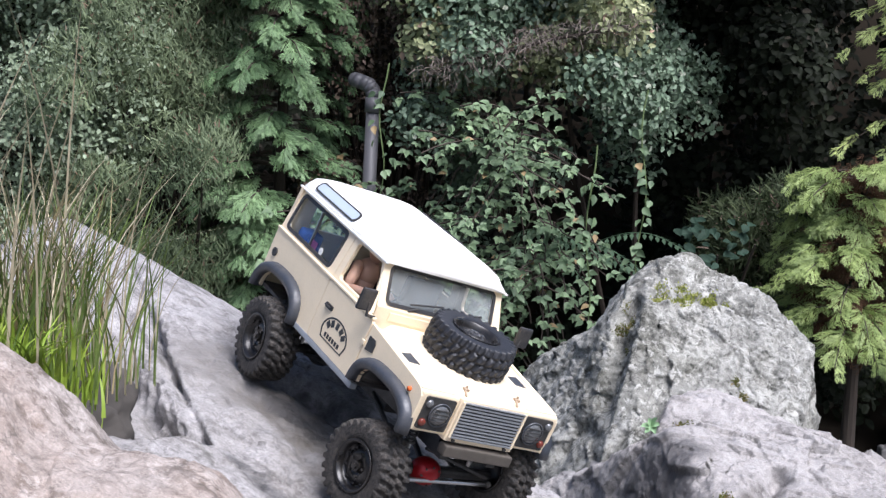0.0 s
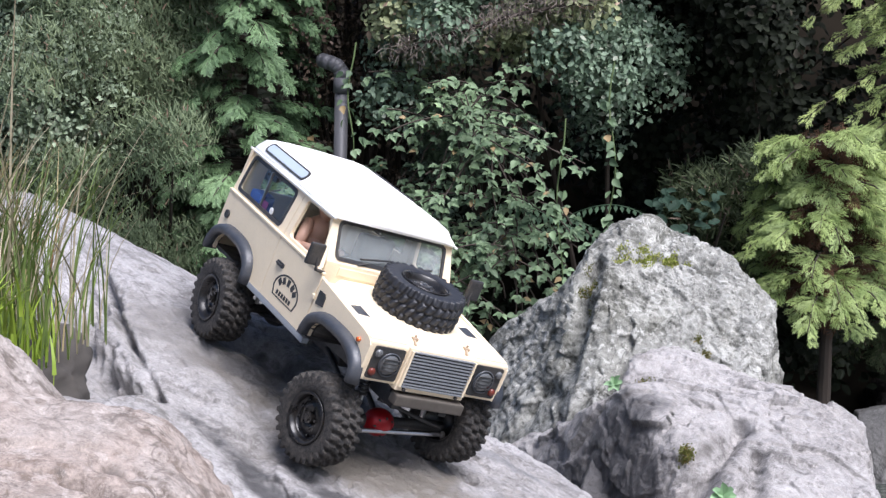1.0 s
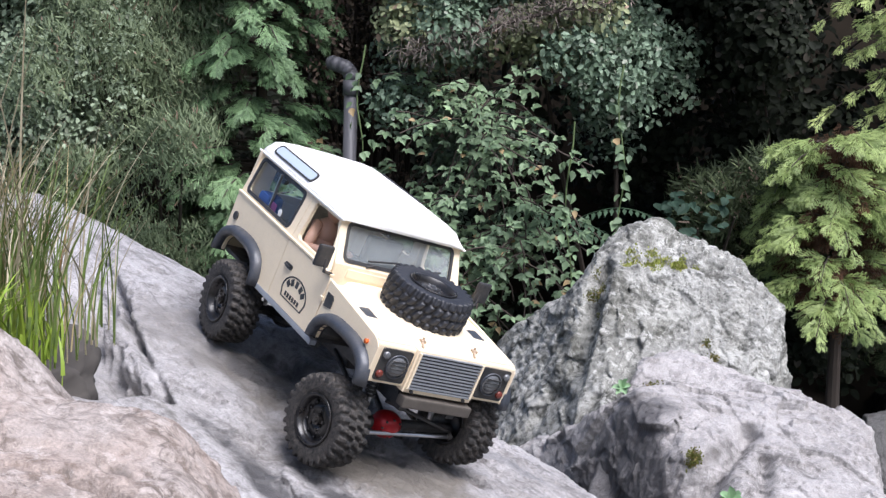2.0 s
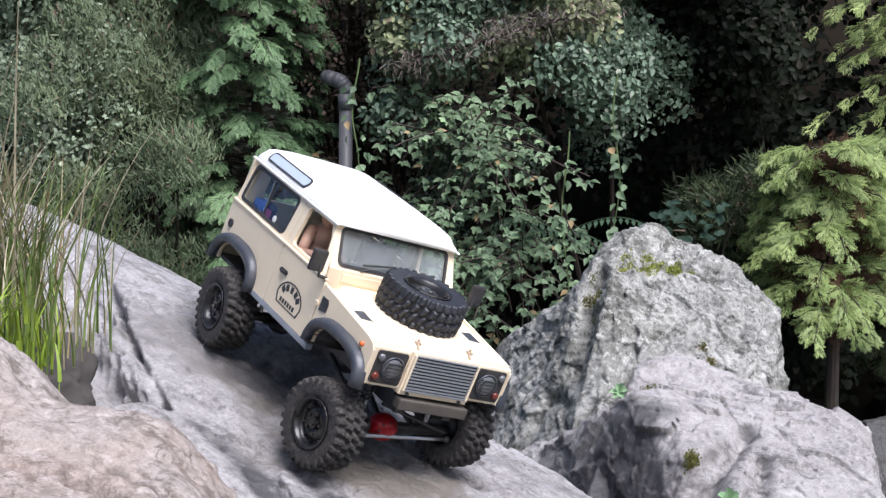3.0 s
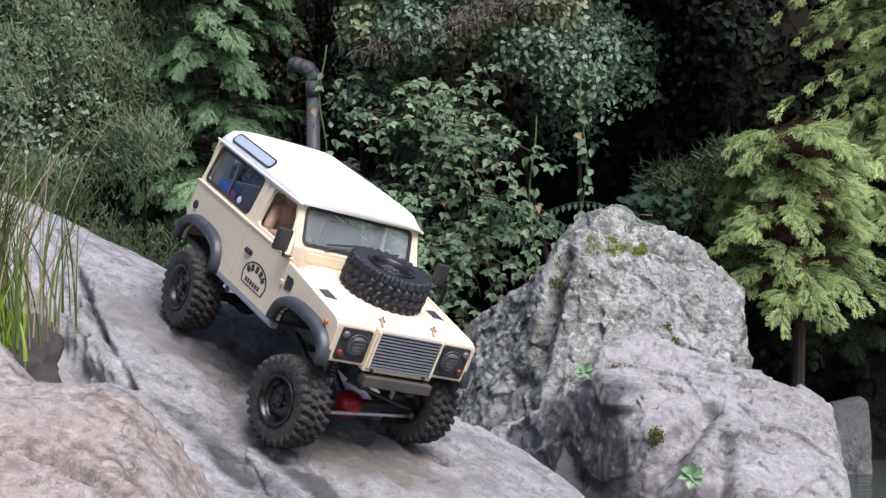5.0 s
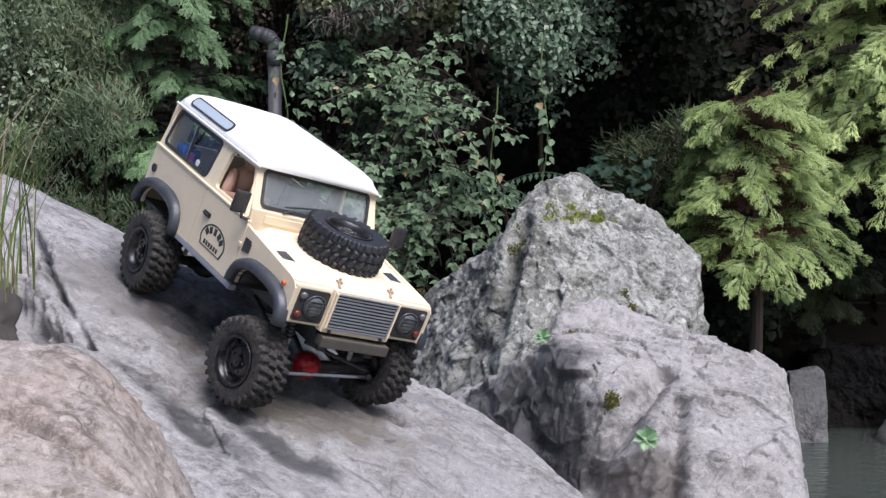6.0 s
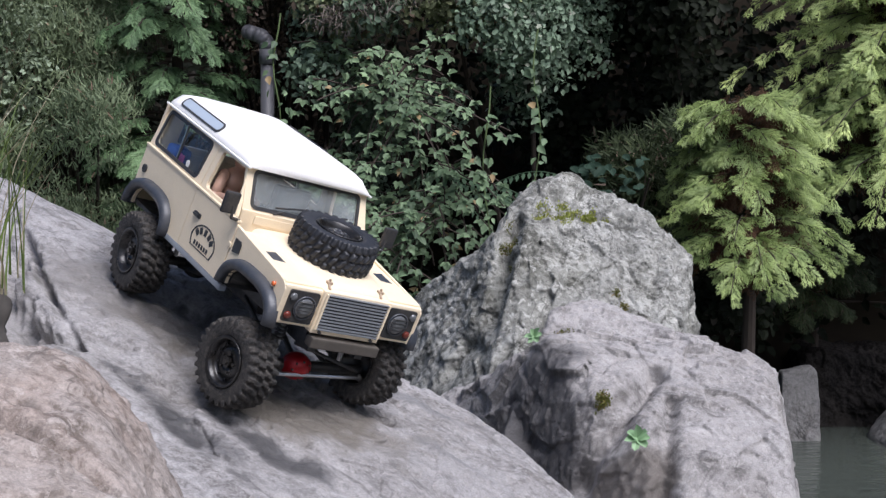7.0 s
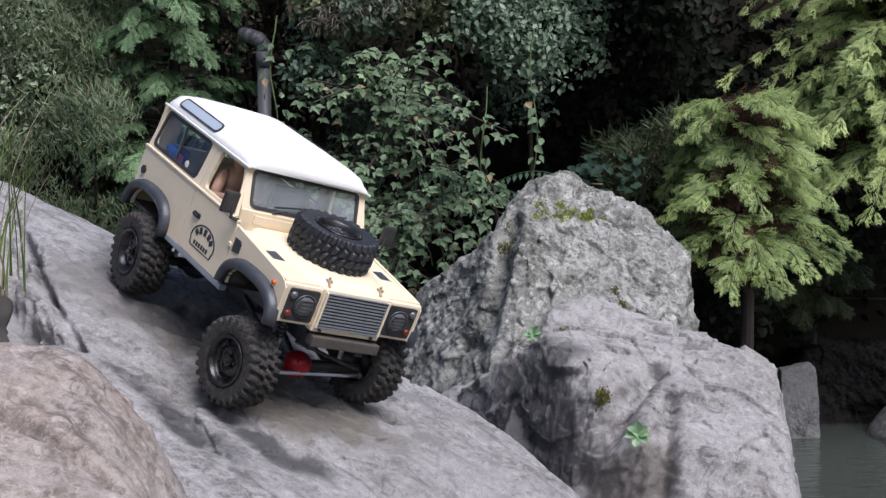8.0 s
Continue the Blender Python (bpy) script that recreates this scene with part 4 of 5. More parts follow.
for y, z, x in ((-0.62, 0.0, 0.36), (0.66, 0.07, 0.30)):
    bm = bmesh.new()
    bmesh.ops.create_uvsphere(bm, u_segments=12, v_segments=8, radius=0.04, matrix=Matrix.Translation((x, y, z)))
    part("rod_end", bm, BLACK, tie)
part("panhard_rod", rod(bmesh.new(), (0.30, -0.30, 0.36), (0.30, 0.60, 0.14), 0.02), BLACK, car)
part("gearbox", box(bmesh.new(), (-1.5, -0.22, 0.22), (-0.7, 0.22, 0.5), 0.05), BLACK, car)
part("drive_shaft", rod(bmesh.new(), (-0.7, 0.0, 0.3), (0.1, -0.1, 0.1), 0.03), BLACK, car)
part("drive_shaft", rod(bmesh.new(), (-1.5, 0.0, 0.3), (-2.3, -0.1, 0.1), 0.03), BLACK, car)
part("servo", box(bmesh.new(), (0.05, -0.15, 0.42), (0.45, 0.12, 0.6), 0.02), BLACK, car)
part("floor_pan", box(bmesh.new(), (-3.05, -0.83, 0.53), (-0.56, 0.83, 0.57)), BLACK, car)
part("engine_bay_floor", box(bmesh.new(), (-0.56, -0.36, 0.62), (0.53, 0.36, 0.66)), BLACK, car)
# rear end
bm = box(bmesh.new(), (-3.09, -0.84, 0.56), (-3.04, 0.84, 1.235), 0.015)
tail = part("rear_panel", bm, CREAM, car)
for s in (-1, 1):
    for z in (0.72, 0.86, 1.0):
        part("tail_lamp", rod(bmesh.new(), (-3.09, s * 0.75, z), (-3.13, s * 0.75, z), 0.045, 14), REDLENS if z < 0.9 else AMBER, tail)
rear = lambda y, q, d: (-3.085 + 0.04 * (q - 1.25) / 0.5 + d, y, q)
part("rear_window_frame", ring_panel(bmesh.new(), rounded(-0.55, 1.32, 0.55, 1.70, 0.05), spread(frame_of(-0.83, 1.235, 0.83, 1.765), 0.01), rear, 0.05), CREAM, car)
part("rear_bumper", box(bmesh.new(), (-3.2, -0.7, 0.44), (-3.08, 0.7, 0.56), 0.02), BLACK, car)
part("fuel_cap", rod(bmesh.new(), (-2.93, -0.88, 0.97), (-2.93, -0.90, 0.97), 0.05, 16), BLACK, car)
# cabin
part("dashboard", box(bmesh.new(), (-1.05, -0.74, 1.02), (-0.83, 0.74, 1.28), 0.04), BLACK, car)
for s in (-1, 1):
    bm = box(bmesh.new(), (-1.75, s * 0.38 - 0.24, 0.80), (-1.25, s * 0.38 + 0.24, 0.96), 0.05)
    box(bm, (-1.82, s * 0.38 - 0.24, 0.9), (-1.70, s * 0.38 + 0.24, 1.45), 0.05)
    part("seat", bm, BLACK, car)
bm = lathe(bmesh.new(), [(0.15, -0.012), (0.17, 0.0), (0.15, 0.012), (0.14, 0.0), (0.15, -0.012)], 24)
bm.transform(Matrix.Translation((-1.08, -0.38, 1.22)) @ pose(0, 0, 0, 0, 0, 90) @ pose(0, 0, 0, 25, 0, 0))
part("steering_wheel", bm, BLACK, car)
bm = box(bmesh.new(), (-2.92, -0.72, 1.10), (-2.66, -0.50, 1.36), 0.05)
part("cargo_bag", bm, BLUE, car, "blue cloth bag seen through the side window")
part("window_sticker", box(bmesh.new(), (-2.36, -0.836, 1.31), (-2.24, -0.832, 1.39)), plain("sticker_purple", (0.16, 0.05, 0.16), 0.5), car, "small dark purple square sticker")
part("window_sticker", rod(bmesh.new(), (-2.12, -0.834, 1.345), (-2.12, -0.838, 1.345), 0.042, 16), WHITE, car, "small round white sticker")

# the doll at the wheel: one plain shape
bm = bmesh.new()
for a, b, r in (((-1.55, -0.38, 0.98), (-1.50, -0.38, 1.32), 0.14), ((-1.48, -0.53, 1.36), (-1.38, -0.62, 1.16), 0.065), ((-1.38, -0.62, 1.16), (-1.15, -0.50, 1.22), 0.05),
                ((-1.48, -0.22, 1.36), (-1.36, -0.16, 1.16), 0.065), ((-1.36, -0.16, 1.16), (-1.12, -0.28, 1.24), 0.05), ((-1.5, -0.38, 1.32), (-1.47, -0.38, 1.50), 0.06)):
    rod(bm, a, b, r, 12, r * 0.92)
    for p in (a, b):
        bmesh.ops.create_uvsphere(bm, u_segments=12, v_segments=8, radius=r, matrix=Matrix.Translation(p))
bmesh.ops.create_uvsphere(bm, u_segments=14, v_segments=10, radius=0.12, matrix=Matrix.Translation((-1.45, -0.38, 1.58)) @ Matrix.Diagonal((1, 0.85, 1.15, 1)))
doll = tagged(link("doll", bm, SKIN), "plain tan plastic doll sitting at the steering wheel", "doll")
doll.matrix_world = CAR @ Matrix.Translation((0.02, -0.10, -0.12)) @ Matrix.Diagonal((1.1, 1.04, 1.15, 1))


# ---- plants ----
rng = np.random.default_rng(7)


def leafy(name, light, dark, dry=None, dry_share=0.04, rough=0.5, shine=0.4):
    n = Nodes(name, rough)
    r = n.island()
    c = n.mix(n.ramp(n.math("ADD", n.math("MULTIPLY", n.noise(2.3, 3), 0.55), n.math("MULTIPLY", n.noise(17, 3), 0.45)), (0.38, 0.0), (0.60, 1.0)), dark, light)
    c = n.mix(n.math("MULTIPLY", r, 0.65), c, tuple(v * 0.55 for v in dark))
    if dry:
        c = n.mix(n.math("GREATER_THAN", r, 1 - dry_share), c, dry)
    n.colour(c)
    n.b.inputs["Specular IOR Level"].default_value = shine
    tr = n.t.nodes.new("ShaderNodeBsdfTranslucent")
    n.put(tr, "Color", n.mix(0.5, c, (0.25, 0.4, 0.05), "MULTIPLY"))
    mx = n.t.nodes.new("ShaderNodeMixShader")
    mx.inputs[0].default_value = 0.14
    n.t.links.new(n.b.outputs[0], mx.inputs[1])
    n.t.links.new(tr.outputs[0], mx.inputs[2])
    n.t.links.new(mx.outputs[0], n.t.nodes["Material Output"].inputs[0])
    return n.mat


BARK = Nodes("bark", 0.9)
BARK.colour(BARK.mix(BARK.noise(30, 5, 0.6, 0, BARK.stretch((1, 1, 0.25))), (0.018, 0.014, 0.010), (0.065, 0.048, 0.037)))
BARK.bump(BARK.noise(60, 4, 0.6, 0, BARK.stretch((1, 1, 0.25))), 0.6, 0.006)
BARK = BARK.mat

LEAF = np.array([(0, 0, 0), (-0.25, 0.14, 0.05), (-0.36, 0.42, 0.08), (-0.24, 0.76, 0.04), (0, 1, -0.08), (0.24, 0.76, 0.04), (0.36, 0.42, 0.08), (0.25, 0.14, 0.05)])
LEAF_F = np.array([(0, 1, 2, 3, 4), (0, 4, 5, 6, 7)])
SMALL = np.array([(0, 0, 0), (-0.30, 0.35, 0.06), (-0.20, 0.75, 0.03), (0, 1, -0.06), (0.20, 0.75, 0.03), (0.30, 0.35, 0.06)])
SMALL_F = np.array([(0, 1, 2, 3), (0, 3, 4, 5)])
NEEDLE = np.array([(-0.07, 0, 0), (0.07, 0, 0), (0.05, 0.75, 0.03), (0, 1.0, 0.0)])
NEEDLE_F = np.array([(0, 1, 2, 3)])


def spray_shape(pairs=9, subs=3, seed=1, droop=0.35, wide=0.017):
    """A flat conifer spray: a bent axis with forward-sweeping side shoots, each forked into narrow scale-leaf tips."""
    g = np.random.default_rng(seed)
    vs, fs = [], []

    def strip(a, b, wide):
        a, b = np.array(a), np.array(b)
        d = b - a
        s = np.array((-d[1], d[0], 0.0))
        s = s / (np.linalg.norm(s) + 1e-9) * wide
        k = len(vs)
        m = a + d * 0.6 + np.array((0, 0, 0.06)) * np.linalg.norm(d)
        vs.extend([a - s * 0.5, m - s, b, m + s])
        fs.append((k, k + 1, k + 2, k + 3))

    def bend(t):
        return -droop * t * t

    for i in range(pairs):
        t = (i + 0.5) / pairs
        reach = (0.40 * math.sin(math.pi * (0.16 + t * 0.66)) + 0.05) * g.uniform(0.7, 1.2)
        for s in (-1, 1):
            a = np.array((0, t * 0.88, bend(t * 0.88)))
            ang = radians(36 + g.uniform(-9, 9))
            d = np.array((s * math.sin(ang), math.cos(ang), -0.15 - g.uniform(0, 0.35)))
            e = a + d * reach
            strip(a, e, wide)
            for k in range(subs):
                q = (k + 0.7) / (subs + 0.3)
                b = a + (e - a) * q
                for s2 in (-1, 1):
                    an2 = ang * s + s2 * radians(26 + g.uniform(-6, 6))
                    dd = np.array((math.sin(an2), math.cos(an2), -0.35 - 0.3 * q))
                    strip(b, b + dd * reach * 0.5 * (1.1 - 0.45 * q) * g.uniform(0.6, 1.2), wide * 0.9)
    strip((0, 0, 0), (0, 0.5, bend(0.5)), wide * 0.6)
    strip((0, 0.5, bend(0.5)), (0, 1.05, bend(1.05)), wide)
    return np.array(vs), np.array(fs)


def frames(fwd, up):
    f = fwd / np.linalg.norm(fwd, axis=1)[:, None]
    x = np.cross(f, up)
    x /= np.linalg.norm(x, axis=1)[:, None] + 1e-9
    z = np.cross(x, f)
    return np.stack([x, f, z], 2)


def scatter(shape, faces, pos, fwd, up, size, wide=1.0):
    """Copies of one small shape, joined: arrays of vertices and faces."""
    R = frames(fwd, up)
    s = shape * np.array((wide, 1, 1))
    v = np.einsum("nij,kj->nki", R, s) * size[:, None, None] + pos[:, None, :]
    f = faces[None] + (np.arange(len(pos)) * len(shape))[:, None, None]
    return v.reshape(-1, 3), f.reshape(-1, faces.shape[1])


def unit(n):
    v = rng.normal(size=(n, 3))
    return v / np.linalg.norm(v, axis=1)[:, None]


def clumps(n, lo, hi, depth, bulge=0.12, hole=0.0, seed=0.0):
    """Centres of leaf clumps in front of a bank, thinned where a coarse noise leaves gaps."""
    out = []
    while len(out) < n:
        x, z = rng.uniform(lo[0], hi[0]), rng.uniform(lo[1], hi[1])
        if noise.noise((x * 4.5 + seed, z * 4.5, seed)) < hole + (0.06 if z < 1.5 else -0.25):
            continue
        y = depth + bulge * noise.noise((x * 3, z * 3, 5 + seed)) * 2 + rng.uniform(0, 0.35)
        out.append((x, y, z))
    return np.array(out)


def leaf_cloud(centres, radius, per, size, lean=(0, -0.5, 0.35), shape=LEAF, faces=LEAF_F, droop=0.3, wide=1.0, spread=0.35):
    n = len(centres) * per
    c = np.repeat(centres, per, axis=0)
    d = unit(n)
    d = d + np.array((0, -0.45, 0.35))
    d /= np.linalg.norm(d, axis=1)[:, None]
    r = radius * rng.uniform(0.35, 1.0, n) ** 0.5
    pos = c + d * r[:, None] * np.array((1.1, 1.0, 0.85))
    nrm = d * 0.6 + np.array(lean) + unit(n) * spread
    fwd = np.cross(nrm, unit(n)) + np.array((0, -0.3, -droop))
    return scatter(shape, faces, pos, fwd, nrm, size * rng.uniform(0.6, 1.25, n), wide)


def stems(bm, root, tips, r=0.012):
    for t in tips:
        t = Vector(t)
        a = Vector(root)
        mid = a.lerp(t, 0.5) + Vector((rng.uniform(-0.06, 0.06), 0.05, 0.08))
        rod(bm, a, mid, r, 6, r * 0.7)
        rod(bm, mid, t, r * 0.7, 6, r * 0.25)
    return bm


def shrub(name, label, root, cl, cloud, mat, category="shrub", twigs=40):
    ob = tagged(new(name), label, category)
    v, f = cloud
    pick = cl[rng.choice(len(cl), min(twigs, len(cl)), replace=False)]
    tagged(part("stem", stems(bmesh.new(), root, pick), BARK, ob), kind="stuff")
    quads("crown", v, f, mat, ob)
    return ob


GREY_LEAF = leafy("grey_green_leaf", (0.46, 0.56, 0.39), (0.19, 0.25, 0.155), (0.36, 0.40, 0.30), 0.06, 0.6, 0.25)
YEW_LEAF = leafy("yew_needle", (0.28, 0.345, 0.19), (0.105, 0.145, 0.08), (0.22, 0.16, 0.112), 0.03, 0.6, 0.25)
HEMLOCK_LEAF = leafy("hemlock_spray", (0.27, 0.42, 0.20), (0.085, 0.155, 0.07), None, 0, 0.55, 0.3)
BROWN_LEAF = leafy("brown_leaf", (0.17, 0.115, 0.085), (0.06, 0.048, 0.032), (0.22, 0.16, 0.13), 0.15, 0.6, 0.2)
BRAMBLE_LEAF = leafy("bramble_leaf", (0.25, 0.36, 0.19), (0.08, 0.13, 0.072), (0.30, 0.22, 0.112), 0.03, 0.55, 0.3)
YELLOW_LEAF = leafy("yellow_leaf", (0.46, 0.50, 0.27), (0.20, 0.235, 0.12), (0.42, 0.30, 0.22), 0.08, 0.5, 0.35)
IVY_LEAF = leafy("ivy_leaf", (0.27, 0.375, 0.25), (0.06, 0.10, 0.062), (0.28, 0.31, 0.24), 0.04, 0.55, 0.35)
# near-black leaf: the shade under the trees is put into its colour
SHADED_LEAF = leafy("shaded_leaf", (0.022, 0.028, 0.016), (0.006, 0.009, 0.005), (0.05, 0.046, 0.036), 0.03, 0.6, 0.1)
CEDAR_LEAF = leafy("cedar_spray", (0.68, 0.80, 0.29), (0.30, 0.41, 0.14), None, 0, 0.5, 0.3)
# darker copy of the cedar colour, dimmed for the lower, less lit sprays
DIMMED_CEDAR_LEAF = leafy("dimmed_cedar_spray", (0.44, 0.55, 0.19), (0.18, 0.26, 0.08), None, 0, 0.5, 0.3)
CEDAR_DEAD = leafy("dry_cedar", (0.16, 0.085, 0.05), (0.07, 0.04, 0.025), None, 0, 0.8, 0.1)
# darker copy of the yew colour, with shade put in
YEW_SHADED = leafy("shaded_yew_needle", (0.10, 0.13, 0.06), (0.03, 0.045, 0.022), (0.16, 0.12, 0.09), 0.05, 0.6, 0.2)
LAUREL_LEAF = leafy("laurel_leaf", (0.045, 0.085, 0.06), (0.02, 0.04, 0.027), None, 0, 0.65, 0.15)
FERN_LEAF = leafy("fern_leaf", (0.13, 0.2, 0.126), (0.06, 0.11, 0.063), None, 0, 0.5, 0.4)

# small grey-green shrub
cl = clumps(150, (-2.3, 0.55), (-1.36, 2.3), 4.45, 0.20, -0.06, 1.0)
shrub("shrub", "dense grey-green small-leaved shrub on the bank", (-1.7, 5.3, 0.2), cl, leaf_cloud(cl, 0.18, 460, 0.022, shape=SMALL, faces=SMALL_F, spread=1.0), GREY_LEAF)
# dark yew
cl = clumps(130, (-1.50, 0.5), (-1.02, 2.3), 4.52, 0.20, -0.16, 2.0)
shrub("yew", "dark green fine-needled yew bush", (-1.2, 5.2, 0.2), cl, leaf_cloud(cl, 0.13, 620, 0.024, shape=NEEDLE, faces=NEEDLE_F, lean=(0, -0.3, 0.2), droop=-0.8, wide=1.5), YEW_LEAF)


def conifer(name, label, x, y, z0, z1, reach, count, mat, size, seed, arch_up=0.25, hang=0.5, squash=1.0, dead=0, droop=0.35, face=(0, -0.9, 0.55), top=0.45, sweep=1.9, wide=0.02, crowd=1.0, fall_by=0.2):
    """A conifer of drooping flat sprays in tiers on limbs round a tapered trunk; the side toward the pond is the fuller."""
    ob = tagged(new(name), label, "conifer")
    bm = bmesh.new()
    rod(bm, (x, y, z0 - 1.3), (x + 0.03, y, z1 + 0.06), 0.045, 10, 0.008)
    part("trunk", bm, BARK, ob)
    shapes = [spray_shape(7, 2, seed + k, droop, wide) for k in range(3)]
    twig = spray_shape(5, 1, seed + 9, droop, 0.02)
    g = np.random.default_rng(seed)
    limbs = bmesh.new()
    pos, fwd, big, dpos, dfwd = [], [], [], [], []
    for i in range(count):
        t = g.uniform(0, 1) ** crowd
        z = z0 + (z1 - z0) * t
        az = g.uniform(-sweep, sweep) - math.pi / 2
        out = np.array((math.cos(az), math.sin(az) * squash, 0))
        length = reach * (1 - top * t) * g.uniform(0.5, 1.05)
        rise, fall = arch_up * g.uniform(0.5, 1.4), arch_up + fall_by * g.uniform(0.5, 1.3)
        a = np.array((x, y, z + 0.06))
        at = lambda q: a + out * length * q + np.array((0, 0, length * (rise * q - fall * q ** 2.2)))
        tube(limbs, [at(q) for q in (0, 0.35, 0.7, 1.0)], 0.005, 0.0012, 5)
        side = np.array((-out[1], out[0], 0))
        for k in range(11):
            q = 0.28 + 0.72 * (k + g.uniform(0, 0.8)) / 11
            s = (-1) ** k * g.uniform(0.6, 1.1) * (1.15 - 0.75 * q)
            along = (at(min(1.0, q + 0.05)) - at(q - 0.05)) / (0.1 * length)
            pos.append(at(q) + g.normal(size=3) * 0.006)
            fwd.append(along + side * s + np.array((0, -0.05, -hang * g.uniform(0.2, 1.2))))
            big.append(1.2 - 0.55 * q)
        for k in range(dead):
            q = g.uniform(0.05, 0.5)
            dpos.append(at(q) + g.normal(size=3) * 0.02)
            dfwd.append(out + side * g.uniform(-1, 1) + np.array((0, 0, -1.2)))
    tagged(part("limb", limbs, BARK, ob), kind="stuff")
    pos, fwd, big = np.array(pos), np.array(fwd), np.array(big)
    vs, fs, k = [], [], 0
    for j, (sv, sf) in enumerate(shapes):
        m = np.arange(len(pos)) % 3 == j
        up = np.array(face) + g.normal(size=(m.sum(), 3)) * 0.35
        v, f = scatter(sv, sf, pos[m], fwd[m], up, size * big[m] * g.uniform(0.75, 1.2, m.sum()))
        vs.append(v), fs.append(f + k)
        k += len(v)
    quads("crown", np.concatenate(vs), np.concatenate(fs), mat, ob)
    if dead:
        dpos, dfwd = np.array(dpos), np.array(dfwd)
        v, f = scatter(*twig, dpos, dfwd, np.array((0, -1.0, 0.2)) + g.normal(size=(len(dpos), 3)) * 0.3, size * g.uniform(0.5, 0.9, len(dpos)))
        quads("dry_foliage", v, f, CEDAR_DEAD, ob, "dry brown inner foliage")
    return ob


conifer("hemlock", "bright green conifer with drooping tiers of sprays", -0.90, 4.85, 0.45, 2.3, 0.37, 190, HEMLOCK_LEAF, 0.085, 21, 0.15, 0.15, 1.0, 0, 0.35, (0, -0.6, 0.9), 0.3, 1.9, 0.032, 1.0, 0.25)
conifer("cedar", "yellow-green cedar with feathery drooping sprays", 1.82, 5.45, 0.95, 2.5, 0.78, 235, CEDAR_LEAF, 0.105, 33, 0.2, 0.12, 0.9, 8, 0.22, (0, -0.85, 0.6), -0.12, 1.35)
conifer("cedar", "young yellow-green cedar with feathery sprays over the pond, its colour darkened for shade", 1.09, 4.95, 0.62, 1.22, 0.42, 54, DIMMED_CEDAR_LEAF, 0.095, 44, 0.35, 0.12, 1.0, 14, 0.22, (0, -0.85, 0.6), 0.4, 1.9, 0.02, 0.85)

# dim cedar foliage: takes the darkened yew colour in place of real shade
conifer("cedar", "cedar with thin foliage at the foot of the bank, coloured dark for shade", 1.52, 5.70, 0.42, 0.85, 0.28, 22, YEW_SHADED, 0.09, 61, 0.2, 0.5, 1.0, 3, 0.5, (0, -0.85, 0.6), 0.2)

# thin brown shrub
cl = clumps(95, (-0.82, 0.75), (-0.34, 2.2), 4.84, 0.15, -0.05, 3.0)
shrub("shrub", "thin shrub with sparse reddish-brown leaves", (-0.55, 5.4, 0.2), cl, leaf_cloud(cl, 0.14, 90, 0.019, shape=SMALL, faces=SMALL_F, spread=0.9), BROWN_LEAF, twigs=90)
# yellowish shrub above the brambles
cl = clumps(110, (-0.50, 1.54), (0.22, 2.2), 4.70, 0.12, 0.0, 4.0)
shrub("shrub", "pale yellow-green shrub above the brambles", (-0.1, 5.6, 0.9), cl, leaf_cloud(cl, 0.13, 210, 0.026, shape=SMALL, faces=SMALL_F, spread=0.9), YELLOW_LEAF, twigs=6)
# ivy-clad shrub: its top bulges out over the pond, lower and farther along it draws back
cl = clumps(150, (-0.40, 0.85), (0.62, 2.3), 4.60, 0.18, 0.0, 5.0)
cl = cl[rng.random(len(cl)) > (cl[:, 0] - 0.22) / 0.42]
cl = cl[(cl[:, 2] > 1.40 - 0.25 * rng.random(len(cl))) | (cl[:, 0] < -0.12) | (rng.random(len(cl)) < 0.12)]
cl[:, 1] += 0.75 * np.clip(1.46 - cl[:, 2], 0, 0.6) + 0.9 * np.clip(cl[:, 0] - 0.12, 0, 0.6)
shrub("shrub", "blue-green small-leaved evergreen shrub", (0.4, 5.5, 0.2), cl, leaf_cloud(cl, 0.13, 300, 0.025, shape=SMALL, faces=SMALL_F, spread=1.0), IVY_LEAF, twigs=3)
# bushes behind, with shade put into their near-black leaf colour
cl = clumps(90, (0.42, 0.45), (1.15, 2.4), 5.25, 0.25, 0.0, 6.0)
shrub("shrub", "evergreen bush behind the cedar, its leaves coloured near-black for shade", (1.1, 5.9, 0.2), cl, leaf_cloud(cl, 0.16, 160, 0.034, spread=0.6), SHADED_LEAF, twigs=5)
cl = clumps(46, (0.64, 0.70), (1.05, 1.17), 5.10, 0.1, -0.2, 7.0)
shrub("yew", "small yew bush behind the boulder, its green darkened for shade", (0.85, 5.5, 0.2), cl, leaf_cloud(cl, 0.12, 330, 0.04, shape=NEEDLE, faces=NEEDLE_F, droop=-0.5, wide=1.3), YEW_SHADED)
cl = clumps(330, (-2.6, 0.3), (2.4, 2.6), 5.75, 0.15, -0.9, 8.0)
shrub("shrub", "undergrowth along the foot of the bank, its leaves coloured near-black for shade", (0, 6.2, 0.3), cl, leaf_cloud(cl, 0.2, 80, 0.055, shape=SMALL, faces=SMALL_F, spread=0.6), SHADED_LEAF, twigs=5)

# added crown, out of view: it only keeps light off the bushes below
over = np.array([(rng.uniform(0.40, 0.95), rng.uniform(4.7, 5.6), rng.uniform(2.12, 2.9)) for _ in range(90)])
shrub("shade_crown", "added evergreen crown above the view that shades the bank", (0.75, 6.0, 0.3), over, leaf_cloud(over, 0.2, 120, 0.06, spread=0.6), SHADED_LEAF, "tree", 3)

